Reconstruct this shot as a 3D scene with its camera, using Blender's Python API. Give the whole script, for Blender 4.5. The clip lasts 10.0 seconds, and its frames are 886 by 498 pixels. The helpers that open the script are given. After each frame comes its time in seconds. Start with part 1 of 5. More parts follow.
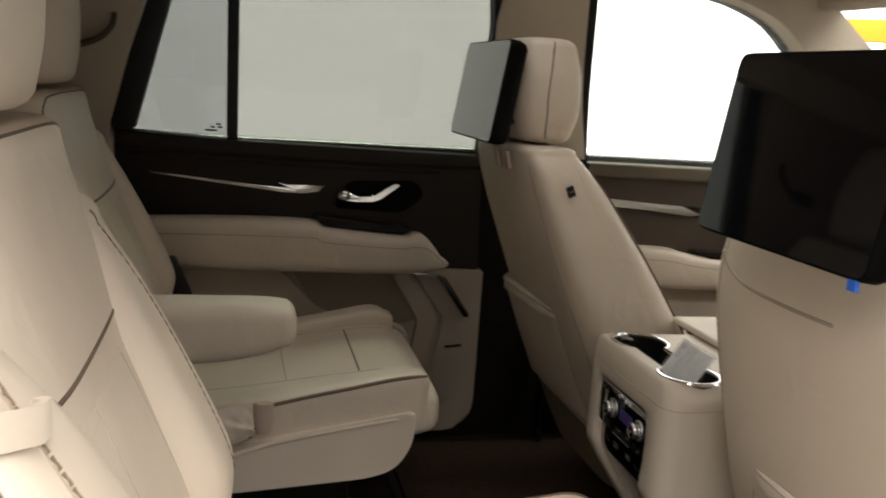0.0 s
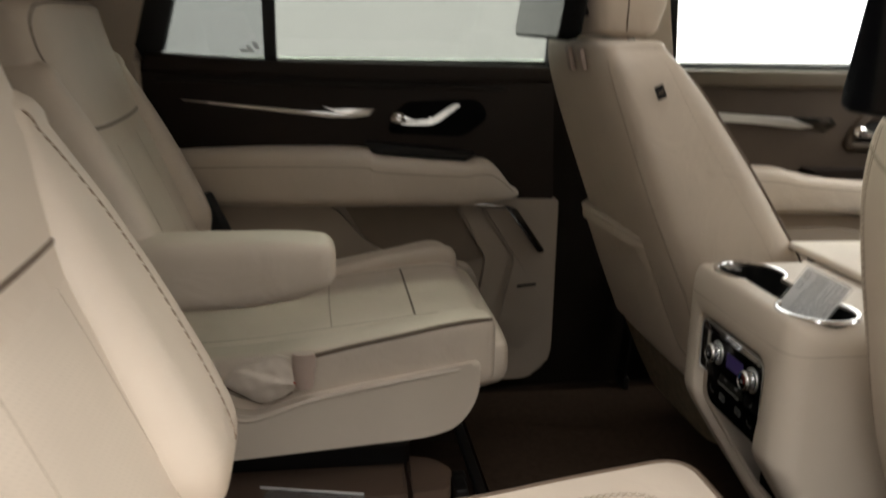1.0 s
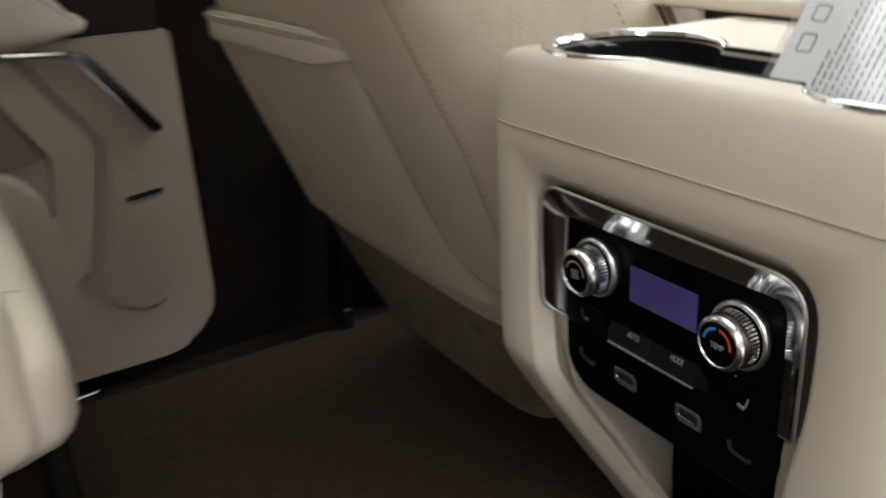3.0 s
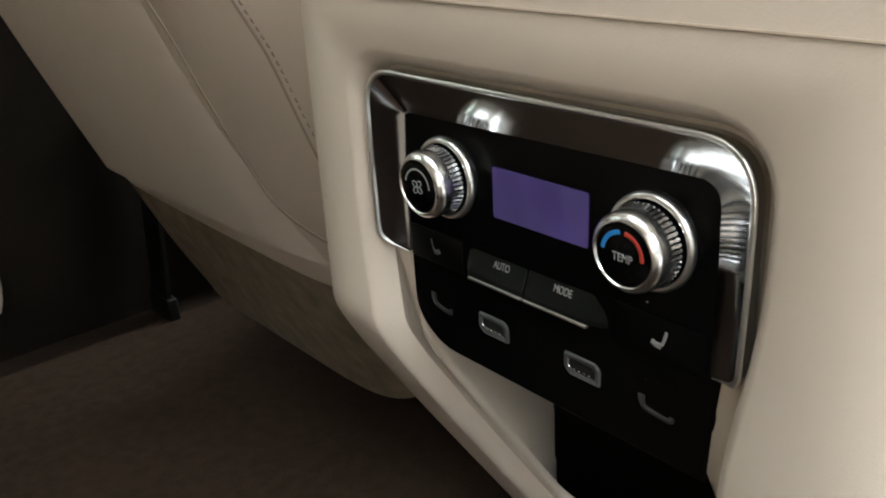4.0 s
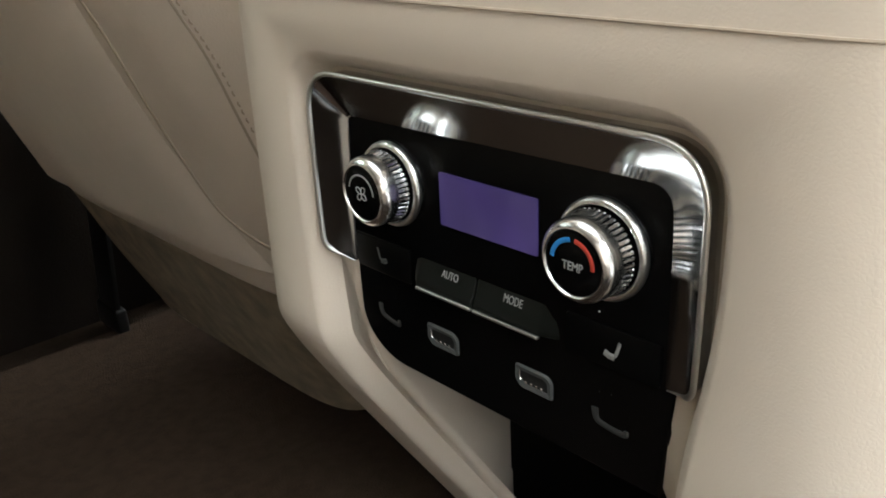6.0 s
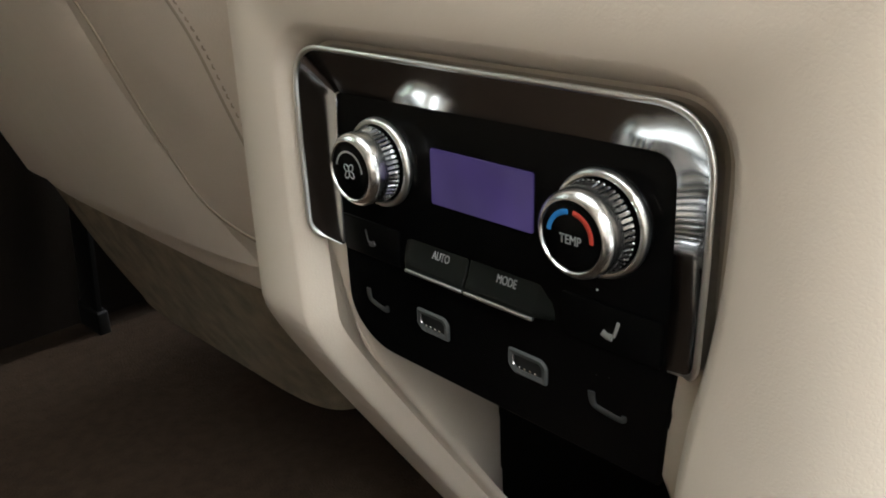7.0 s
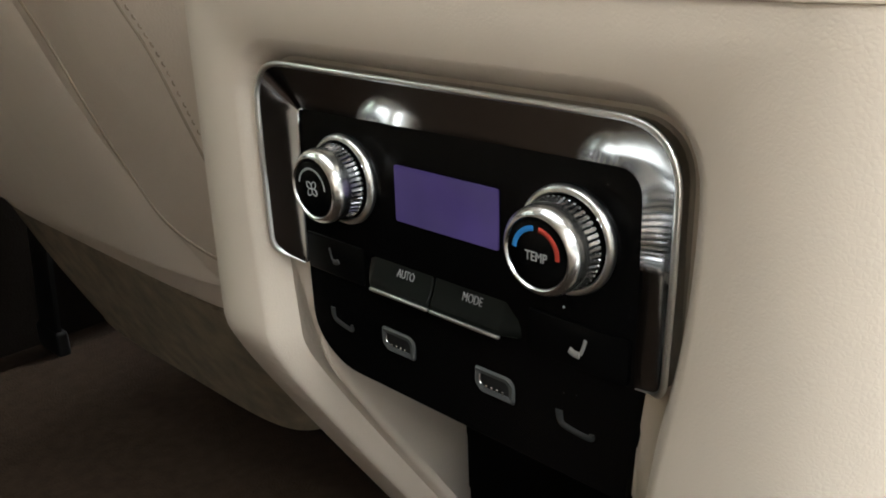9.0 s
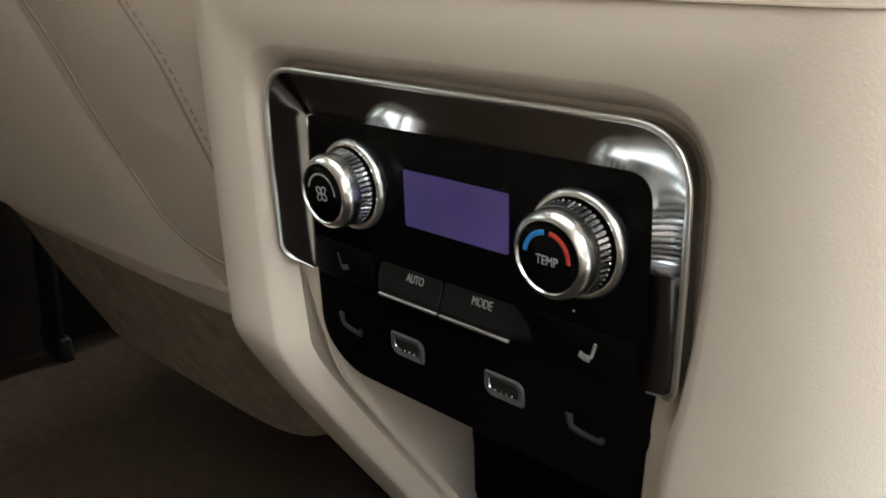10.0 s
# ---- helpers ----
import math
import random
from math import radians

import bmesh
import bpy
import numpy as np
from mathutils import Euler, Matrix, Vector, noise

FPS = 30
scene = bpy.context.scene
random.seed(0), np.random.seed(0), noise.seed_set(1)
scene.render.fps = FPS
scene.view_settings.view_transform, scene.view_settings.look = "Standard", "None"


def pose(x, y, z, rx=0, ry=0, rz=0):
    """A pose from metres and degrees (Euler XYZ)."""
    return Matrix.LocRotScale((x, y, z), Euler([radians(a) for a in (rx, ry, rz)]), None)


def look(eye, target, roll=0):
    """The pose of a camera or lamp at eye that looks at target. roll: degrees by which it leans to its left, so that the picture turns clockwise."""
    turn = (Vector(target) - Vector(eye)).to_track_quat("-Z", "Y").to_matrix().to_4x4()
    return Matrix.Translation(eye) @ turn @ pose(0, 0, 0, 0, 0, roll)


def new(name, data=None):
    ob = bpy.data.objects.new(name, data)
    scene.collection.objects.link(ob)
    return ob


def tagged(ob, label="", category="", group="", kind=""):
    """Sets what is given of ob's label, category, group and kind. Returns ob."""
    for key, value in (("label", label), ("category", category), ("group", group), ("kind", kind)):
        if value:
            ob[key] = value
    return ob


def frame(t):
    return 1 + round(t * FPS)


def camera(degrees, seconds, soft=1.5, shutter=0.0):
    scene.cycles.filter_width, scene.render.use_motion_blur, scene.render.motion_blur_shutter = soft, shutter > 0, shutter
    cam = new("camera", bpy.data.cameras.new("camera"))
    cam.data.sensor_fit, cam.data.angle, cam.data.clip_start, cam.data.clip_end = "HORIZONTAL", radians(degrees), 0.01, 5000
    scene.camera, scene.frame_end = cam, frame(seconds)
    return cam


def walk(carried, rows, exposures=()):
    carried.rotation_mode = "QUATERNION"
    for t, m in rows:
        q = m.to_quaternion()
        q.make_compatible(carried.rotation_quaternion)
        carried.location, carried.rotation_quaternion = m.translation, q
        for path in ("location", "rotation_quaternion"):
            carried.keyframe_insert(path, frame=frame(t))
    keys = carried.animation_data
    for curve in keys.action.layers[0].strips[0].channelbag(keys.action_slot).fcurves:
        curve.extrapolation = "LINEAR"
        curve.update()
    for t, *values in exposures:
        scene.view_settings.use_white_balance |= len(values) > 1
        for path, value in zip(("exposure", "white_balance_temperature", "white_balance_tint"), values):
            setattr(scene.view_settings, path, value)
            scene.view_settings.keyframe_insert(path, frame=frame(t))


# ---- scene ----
cam = camera(54.4, 10.0, soft=1.8, shutter=0.5)
PATH = [
    (0, (-0.59, -1.15, 0.861), (-0.124, 0.757, 0.48), 4.0),
    (0.5, (-0.521, -1.083, 0.843), (-0.237, 0.861, 0.468), 3.1),
    (1, (-0.513, -0.949, 0.785), (-0.234, 0.964, 0.273), 1.0),
    (1.5, (-0.495, -0.782, 0.741), (-0.027, 1.049, 0.086), -0.4),
    (2, (-0.43, -0.633, 0.684), (0.13, 1.144, -0.043), -1.4),
    (2.5, (-0.325, -0.435, 0.607), (0.393, 1.275, -0.142), -1.2),
    (3, (-0.265, -0.262, 0.548), (0.652, 1.348, -0.204), -3.6),
    (3.2, (-0.238, -0.226, 0.523), (0.786, 1.319, -0.229), -4.7),
    (4.3, (-0.195, -0.184, 0.469), (1.006, 1.205, -0.324), -2.7),
    (4.5, (-0.193, -0.183, 0.472), (1.022, 1.192, -0.323), -2.5),
    (5, (-0.192, -0.181, 0.465), (1.034, 1.194, -0.313), -2.2),
    (5.5, (-0.19, -0.181, 0.468), (1.045, 1.188, -0.308), -2.2),
    (6.8, (-0.181, -0.175, 0.463), (1.083, 1.168, -0.31), -3.6),
    (7, (-0.183, -0.174, 0.454), (1.095, 1.168, -0.298), -2.0),
    (7.5, (-0.181, -0.173, 0.452), (1.108, 1.159, -0.298), -1.9),
    (8, (-0.18, -0.172, 0.453), (1.131, 1.142, -0.291), -1.5),
    (8.5, (-0.179, -0.172, 0.454), (1.148, 1.132, -0.278), -1.5),
    (9, (-0.18, -0.172, 0.453), (1.162, 1.125, -0.266), -1.6),
    (9.5, (-0.183, -0.171, 0.452), (1.161, 1.131, -0.255), -1.7),
    (10, (-0.183, -0.171, 0.453), (1.162, 1.13, -0.252), -1.7),
]
EXPOSURES = [(0, -0.05, 6700, 8), (0.5, 0.02, 6700, 8), (1.0, 0.12, 6550, 8), (1.5, 0.32, 6400, 7), (2.0, 0.62, 6250, 6), (2.5, 0.86, 6080, 5), (3.0, 1.20, 5950, 4), (4.5, 1.78, 5950, 3), (5.5, 1.77, 5950, 3), (7.0, 1.68, 5950, 3), (10, 1.66, 5950, 3)]
walk(cam, [(t, look(eye, target, roll)) for t, eye, target, roll in PATH], EXPOSURES)

# ---- light ----
world = bpy.data.worlds.new("bright_hall_light")
scene.world = world
world.use_nodes = True
wn = world.node_tree
bg = wn.nodes["Background"]
w_co = wn.nodes.new("ShaderNodeTexCoord")
w_sep = wn.nodes.new("ShaderNodeSeparateXYZ")
w_ramp = wn.nodes.new("ShaderNodeValToRGB")
w_map = wn.nodes.new("ShaderNodeMapRange")
wn.links.new(w_co.outputs["Generated"], w_sep.inputs[0])
wn.links.new(w_sep.outputs["Z"], w_map.inputs["Value"])
w_map.inputs["From Min"].default_value, w_map.inputs["From Max"].default_value = -1.0, 1.0
wn.links.new(w_map.outputs["Result"], w_ramp.inputs["Fac"])
w_ramp.color_ramp.elements[0].color = (0.03, 0.029, 0.027, 1)
w_ramp.color_ramp.elements[1].color = (1.0, 0.955, 0.925, 1)
w_ramp.color_ramp.elements[0].position, w_ramp.color_ramp.elements[1].position = 0.71, 0.81
wn.links.new(w_ramp.outputs["Color"], bg.inputs["Color"])
bg.inputs["Strength"].default_value = 8.8


# Unseen lamp added outside the far windows to put greenish light on the chairs.
hall = bpy.data.lights.new("far_window_fill", "AREA")
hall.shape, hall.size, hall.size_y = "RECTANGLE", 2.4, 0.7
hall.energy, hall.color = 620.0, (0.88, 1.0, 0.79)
new("far_window_fill", hall).matrix_world = look((-0.45, 1.75, 2.35), (-0.42, 0.45, 0.35))

# ---- materials ----
def mat(name, color, rough=0.5, metal=0.0, grain=0.0, grain_size=0.002, vary=0.06, vary_size=0.12, coat=0.0, emit=None, fibre=False, spec=0.5, wrinkle=0.0):
    m = bpy.data.materials.new(name)
    m.use_nodes = True
    nt = m.node_tree
    b = nt.nodes["Principled BSDF"]
    b.inputs["Roughness"].default_value = rough
    b.inputs["Metallic"].default_value = metal
    b.inputs["Coat Weight"].default_value = coat
    b.inputs["Specular IOR Level"].default_value = spec
    co = nt.nodes.new("ShaderNodeTexCoord")
    big = nt.nodes.new("ShaderNodeTexNoise")
    big.inputs["Scale"].default_value = 1.0 / vary_size
    big.inputs["Detail"].default_value = 5.0
    nt.links.new(co.outputs["Object"], big.inputs["Vector"])
    ramp = nt.nodes.new("ShaderNodeValToRGB")
    lo = tuple(max(0.0, c * (1 - vary)) for c in color)
    hi = tuple(min(1.0, c * (1 + vary)) for c in color)
    ramp.color_ramp.elements[0].color, ramp.color_ramp.elements[1].color = (*lo, 1), (*hi, 1)
    ramp.color_ramp.elements[0].position, ramp.color_ramp.elements[1].position = 0.32, 0.68
    nt.links.new(big.outputs["Fac"], ramp.inputs["Fac"])
    nt.links.new(ramp.outputs["Color"], b.inputs["Base Color"])
    rr = nt.nodes.new("ShaderNodeMapRange")
    rr.inputs["To Min"].default_value, rr.inputs["To Max"].default_value = max(0.02, rough * 0.88), min(1.0, rough * 1.12)
    nt.links.new(big.outputs["Fac"], rr.inputs["Value"])
    nt.links.new(rr.outputs["Result"], b.inputs["Roughness"])
    if grain > 0:
        bump = nt.nodes.new("ShaderNodeBump")
        bump.inputs["Strength"].default_value = grain
        bump.inputs["Distance"].default_value = 0.0006 if not fibre else 0.003
        if fibre:
            g = nt.nodes.new("ShaderNodeTexNoise")
            g.inputs["Scale"].default_value = 1.0 / grain_size
            g.inputs["Detail"].default_value = 4.2
            nt.links.new(co.outputs["Object"], g.inputs["Vector"])
            nt.links.new(g.outputs["Fac"], bump.inputs["Height"])
        else:
            g = nt.nodes.new("ShaderNodeTexVoronoi")
            g.feature = "DISTANCE_TO_EDGE"
            g.inputs["Scale"].default_value = 1.0 / grain_size
            warp = nt.nodes.new("ShaderNodeTexNoise")
            warp.inputs["Scale"].default_value = 0.35 / grain_size
            mixv = nt.nodes.new("ShaderNodeVectorMath")
            mixv.operation = "MULTIPLY_ADD"
            mixv.inputs[1].default_value = (grain_size,) * 3
            nt.links.new(co.outputs["Object"], warp.inputs["Vector"])
            nt.links.new(warp.outputs["Color"], mixv.inputs[0])
            nt.links.new(co.outputs["Object"], mixv.inputs[2])
            nt.links.new(mixv.outputs["Vector"], g.inputs["Vector"])
            nt.links.new(g.outputs["Distance"], bump.inputs["Height"])
        nt.links.new(bump.outputs["Normal"], b.inputs["Normal"])
        if wrinkle > 0:
            soft = nt.nodes.new("ShaderNodeTexNoise")
            soft.inputs["Scale"].default_value, soft.inputs["Detail"].default_value, soft.inputs["Distortion"].default_value = 16.0, 3.0, 0.8
            nt.links.new(co.outputs["Object"], soft.inputs["Vector"])
            swell = nt.nodes.new("ShaderNodeBump")
            swell.inputs["Strength"].default_value, swell.inputs["Distance"].default_value = wrinkle, 0.012
            nt.links.new(soft.outputs["Fac"], swell.inputs["Height"])
            nt.links.new(swell.outputs["Normal"], bump.inputs["Normal"])
    if emit:
        b.inputs["Emission Color"].default_value = (*emit[0], 1)
        b.inputs["Emission Strength"].default_value = emit[1]
    return m


def glass_mat(name, tint, rough=0.0):
    m = bpy.data.materials.new(name)
    m.use_nodes = True
    nt = m.node_tree
    nt.nodes.remove(nt.nodes["Principled BSDF"])
    out = nt.nodes["Material Output"]
    tr = nt.nodes.new("ShaderNodeBsdfTransparent")
    tr.inputs["Color"].default_value = (*tint, 1)
    gl = nt.nodes.new("ShaderNodeBsdfGlossy")
    gl.inputs["Roughness"].default_value = rough
    fr = nt.nodes.new("ShaderNodeFresnel")
    fr.inputs["IOR"].default_value = 1.33
    mx = nt.nodes.new("ShaderNodeMixShader")
    nt.links.new(fr.outputs[0], mx.inputs[0])
    nt.links.new(tr.outputs[0], mx.inputs[1])
    nt.links.new(gl.outputs[0], mx.inputs[2])
    nt.links.new(mx.outputs[0], out.inputs["Surface"])
    return m


def film_mat(name):
    """Thin clear plastic: mostly see-through, a little milky and shiny."""
    m = bpy.data.materials.new(name)
    m.use_nodes = True
    nt = m.node_tree
    nt.nodes.remove(nt.nodes["Principled BSDF"])
    tr, gl, di = nt.nodes.new("ShaderNodeBsdfTransparent"), nt.nodes.new("ShaderNodeBsdfGlossy"), nt.nodes.new("ShaderNodeBsdfDiffuse")
    tr.inputs["Color"].default_value = (0.95, 0.955, 0.96, 1)
    gl.inputs["Roughness"].default_value = 0.14
    di.inputs["Color"].default_value = (0.88, 0.89, 0.91, 1)
    m1, m2 = nt.nodes.new("ShaderNodeMixShader"), nt.nodes.new("ShaderNodeMixShader")
    m1.inputs[0].default_value, m2.inputs[0].default_value = 0.13, 0.14
    nt.links.new(tr.outputs[0], m1.inputs[1])
    nt.links.new(di.outputs[0], m1.inputs[2])
    nt.links.new(m1.outputs[0], m2.inputs[1])
    nt.links.new(gl.outputs[0], m2.inputs[2])
    nt.links.new(m2.outputs[0], nt.nodes["Material Output"].inputs["Surface"])
    return m


BEIGE = (0.56, 0.482, 0.40)
LEATHER = mat("cream_leather", BEIGE, 0.46, grain=0.34, grain_size=0.0022, vary=0.05, vary_size=0.15, wrinkle=0.22)
LEATHER_FLAT = mat("cream_leather_smooth", (0.55, 0.475, 0.398), 0.5, grain=0.2, grain_size=0.002, vary=0.04, wrinkle=0.18)
PLASTIC = mat("cream_grained_plastic", (0.54, 0.47, 0.390), 0.48, grain=0.14, grain_size=0.0014, vary=0.03)
TRIM = mat("cream_door_trim", (0.36, 0.30, 0.242), 0.55, grain=0.25, grain_size=0.0018, vary=0.05)
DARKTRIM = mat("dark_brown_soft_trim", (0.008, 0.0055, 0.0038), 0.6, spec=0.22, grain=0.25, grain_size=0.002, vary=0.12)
# Own near-black, dull finish puts the lower pillar's shade into its colour.
PILLARDARK = mat("shade_dark_pillar_trim", (0.0125, 0.0098, 0.0078), 0.95, spec=0.05, grain=0.4, grain_size=0.002, vary=0.15, fibre=True)
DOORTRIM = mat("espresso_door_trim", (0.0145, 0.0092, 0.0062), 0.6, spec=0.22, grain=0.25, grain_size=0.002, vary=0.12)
WHEELSKIN = mat("taupe_wheel_leather", (0.30, 0.235, 0.185), 0.5, grain=0.3, grain_size=0.002, vary=0.06)
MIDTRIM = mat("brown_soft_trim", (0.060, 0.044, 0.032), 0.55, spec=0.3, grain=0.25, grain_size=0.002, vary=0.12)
RECESSBROWN = mat("brown_recess_plate", (0.25, 0.20, 0.155), 0.8, grain=0.3, grain_size=0.0018, vary=0.08)
BELT = mat("olive_belt_trim", (0.115, 0.092, 0.066), 0.6, grain=0.25, grain_size=0.0018, vary=0.06)
TAUPE = mat("taupe_napped_cloth", (0.205, 0.165, 0.110), 0.9, grain=0.7, grain_size=0.0016, vary=0.26, vary_size=0.018, fibre=True)
SEAM = mat("brown_seam_piping", (0.105, 0.072, 0.05), 0.6, vary=0.1)
CREASE = mat("cream_sewn_crease", (0.34, 0.28, 0.215), 0.7, vary=0.08)
THREAD = mat("taupe_thread", (0.30, 0.24, 0.185), 0.7, vary=0.12, vary_size=0.01)
STITCH = mat("brown_thread", (0.20, 0.145, 0.105), 0.7, vary=0.12, vary_size=0.01)
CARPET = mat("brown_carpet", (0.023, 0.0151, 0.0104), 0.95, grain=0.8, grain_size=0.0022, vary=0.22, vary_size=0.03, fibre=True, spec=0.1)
MATPILE = mat("warm_brown_mat_pile", (0.041, 0.0267, 0.0178), 0.95, grain=0.8, grain_size=0.0018, vary=0.2, vary_size=0.012, fibre=True, spec=0.1)
RAILCOVER = mat("brown_rail_cover", (0.13, 0.085, 0.060), 0.6, grain=0.3, grain_size=0.002, vary=0.1)
BLACKP = mat("black_plastic", (0.0065, 0.0062, 0.006), 0.5, spec=0.25, grain=0.15, grain_size=0.0015, vary=0.15)
GLOSSBLACK = mat("gloss_black_glass", (0.004, 0.004, 0.005), 0.06, vary=0.2, coat=0.55, spec=0.5)
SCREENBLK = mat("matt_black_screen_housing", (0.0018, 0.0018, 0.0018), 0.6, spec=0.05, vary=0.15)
PIANO = mat("piano_black_face", (0.0016, 0.0016, 0.0016), 0.22, spec=0.07, vary=0.2, vary_size=0.03)
BUTTON = mat("dark_button_plastic", (0.0036, 0.0044, 0.0036), 0.42, spec=0.16, vary=0.15, vary_size=0.02)
CHROME = mat("polished_chrome", (0.78, 0.78, 0.79), 0.10, metal=1.0, vary=0.03, vary_size=0.02)
SATIN = mat("satin_metal", (0.72, 0.715, 0.70), 0.24, metal=1.0, vary=0.05, vary_size=0.02)
DARKCHROME = mat("smoked_chrome", (0.16, 0.158, 0.155), 0.14, metal=1.0, vary=0.08, vary_size=0.03)
BEZEL = mat("bright_smoked_chrome", (0.44, 0.45, 0.455), 0.11, metal=1.0, vary=0.06, vary_size=0.03)
LIPMETAL = mat("bright_satin_lip", (0.78, 0.78, 0.76), 0.30, metal=1.0, vary=0.04, vary_size=0.02)
KNOBMETAL = mat("bright_knob_metal", (0.78, 0.775, 0.765), 0.25, metal=1.0, vary=0.05, vary_size=0.01)
TOOTHED = mat("toothed_chrome", (0.82, 0.82, 0.83), 0.18, metal=1.0, vary=0.05, vary_size=0.01)
KEYBLACK = mat("black_key", (0.0018, 0.0018, 0.0018), 0.30, spec=0.06, vary=0.2, vary_size=0.02)
PORTGREY = mat("grey_port_rim", (0.055, 0.057, 0.056), 0.45, spec=0.3, vary=0.08, vary_size=0.01)
BUCKLE = mat("rosy_buckle_plastic", (0.40, 0.31, 0.26), 0.45, vary=0.06)
HEADLINER = mat("cream_headliner_cloth", (0.52, 0.455, 0.37), 0.9, grain=0.3, grain_size=0.0015, vary=0.04, fibre=True)
PAINTW = mat("white_marking", (0.62, 0.62, 0.60), 0.6, vary=0.03)
PAINTB = mat("blue_marking", (0.02, 0.16, 0.42), 0.6, vary=0.03)
PAINTR = mat("red_marking", (0.36, 0.035, 0.02), 0.6, vary=0.03)
DIMMARK = mat("dim_outline_marking", (0.020, 0.021, 0.021), 0.5, vary=0.1, vary_size=0.01)
SOFTMARK = mat("soft_white_marking", (0.24, 0.24, 0.235), 0.6, vary=0.05)
GREYMARK = mat("grey_outline_marking", (0.052, 0.054, 0.053), 0.55, vary=0.06, vary_size=0.01)
LCD = mat("violet_lit_display", (0.03, 0.022, 0.07), 0.3, vary=0.2, vary_size=0.03, emit=((0.19, 0.13, 0.46), 0.047))
lcd_nodes = LCD.node_tree.nodes
lcd_glow = lcd_nodes.new("ShaderNodeMapRange")
lcd_glow.inputs["From Min"].default_value, lcd_glow.inputs["From Max"].default_value = 0.3, 0.7
lcd_glow.inputs["To Min"].default_value, lcd_glow.inputs["To Max"].default_value = 0.033, 0.060
lcd_noise = [n for n in lcd_nodes if n.type == "TEX_NOISE"][0]
LCD.node_tree.links.new(lcd_noise.outputs["Fac"], lcd_glow.inputs["Value"])
LCD.node_tree.links.new(lcd_glow.outputs["Result"], lcd_nodes["Principled BSDF"].inputs["Emission Strength"])
l_nt = LCD.node_tree
l_no, l_rp, l_co = l_nt.nodes.new("ShaderNodeTexNoise"), l_nt.nodes.new("ShaderNodeValToRGB"), l_nt.nodes.new("ShaderNodeTexCoord")
l_no.inputs["Scale"].default_value, l_no.inputs["Detail"].default_value = 38.0, 2.0
l_rp.color_ramp.elements[0].color, l_rp.color_ramp.elements[1].color = (0.120, 0.060, 0.37, 1), (0.235, 0.165, 0.50, 1)
l_rp.color_ramp.elements[0].position, l_rp.color_ramp.elements[1].position = 0.36, 0.64
l_nt.links.new(l_co.outputs["Object"], l_no.inputs["Vector"])
l_nt.links.new(l_no.outputs["Fac"], l_rp.inputs["Fac"])
l_nt.links.new(l_rp.outputs["Color"], l_nt.nodes["Principled BSDF"].inputs["Emission Color"])
PAPER = mat("white_paper", (0.84, 0.835, 0.83), 0.6, vary=0.05, vary_size=0.02)
INK = mat("grey_print", (0.24, 0.24, 0.25), 0.7, vary=0.1, vary_size=0.01)
FILM = film_mat("clear_plastic_film")
GLASS = glass_mat("clear_window_glass", (0.97, 0.98, 0.975))
QUARTER = glass_mat("dark_tinted_glass", (0.292, 0.302, 0.296))
PRIVACY = glass_mat("grey_tinted_glass", (0.362, 0.371, 0.357))
ROOFGLASS = glass_mat("dark_roof_glass", (0.47, 0.47, 0.465))
GROUND = mat("pale_hall_floor", (0.13, 0.127, 0.12), 0.5, vary=0.1, vary_size=0.8)
YELLOW = mat("yellow_board", (0.75, 0.42, 0.03), 0.5, vary=0.08, vary_size=0.3)
BODYPAINT = mat("dark_body_paint", (0.03, 0.03, 0.032), 0.3, vary=0.05, coat=0.4)
BLUE = mat("blue_tab", (0.02, 0.12, 0.55), 0.5, vary=0.05)


# ---- mesh helpers ----
def thing(name, label, category, at=(0, 0, 0), group="", kind=""):
    ob = new(name)
    ob.location = at
    ob.empty_display_size = 0.05
    return tagged(ob, label, category, group, kind)


def mesh_of(name, bm, material, sharp=42):
    me = bpy.data.meshes.new(name)
    bmesh.ops.recalc_face_normals(bm, faces=bm.faces)
    bm.to_mesh(me)
    bm.free()
    me.materials.append(material)
    me.shade_smooth()
    me.set_sharp_from_angle(angle=radians(sharp))
    return me


def part(name, bm, material, parent=None, label="", sharp=42):
    ob = new(name, mesh_of(name, bm, material, sharp))
    if parent is not None:
        ob.parent = parent
    if label:
        ob["label"] = label
    return ob


def solo(name, bm, material, label, category, group="", kind="", sharp=42):
    return tagged(new(name, mesh_of(name, bm, material, sharp)), label, category, group, kind)


def rbox(size, at=(0, 0, 0), r=0.005, seg=3, turn=None, bm=None):
    bm = bm or bmesh.new()
    m = Matrix.Translation(at) @ (turn or Matrix()) @ Matrix.Diagonal((*size, 1))
    made = bmesh.ops.create_cube(bm, size=1.0, matrix=m)
    if r > 0:
        edges = list({e for v in made["verts"] for e in v.link_edges})
        bmesh.ops.bevel(bm, geom=edges, offset=min(r, min(size) * 0.49), segments=seg, profile=0.6, affect="EDGES")
    return bm


def smooth_rows(rows, m):
    """Rows of numbers, glided through to m rows."""
    rows = np.array(rows, float)
    k = len(rows)
    if k == 2:
        f = np.linspace(0, 1, m)[:, None]
        return rows[0] * (1 - f) + rows[1] * f
    out = []
    for u in np.linspace(0, k - 1, m):
        i = min(int(u), k - 2)
        f = u - i
        p0, p1, p2, p3 = rows[max(i - 1, 0)], rows[i], rows[i + 1], rows[min(i + 2, k - 1)]
        out.append(0.5 * (2 * p1 + (p2 - p0) * f + (2 * p0 - 5 * p1 + 4 * p2 - p3) * f * f + (3 * p1 - p0 - 3 * p2 + p3) * f ** 3))
    return np.array(out)


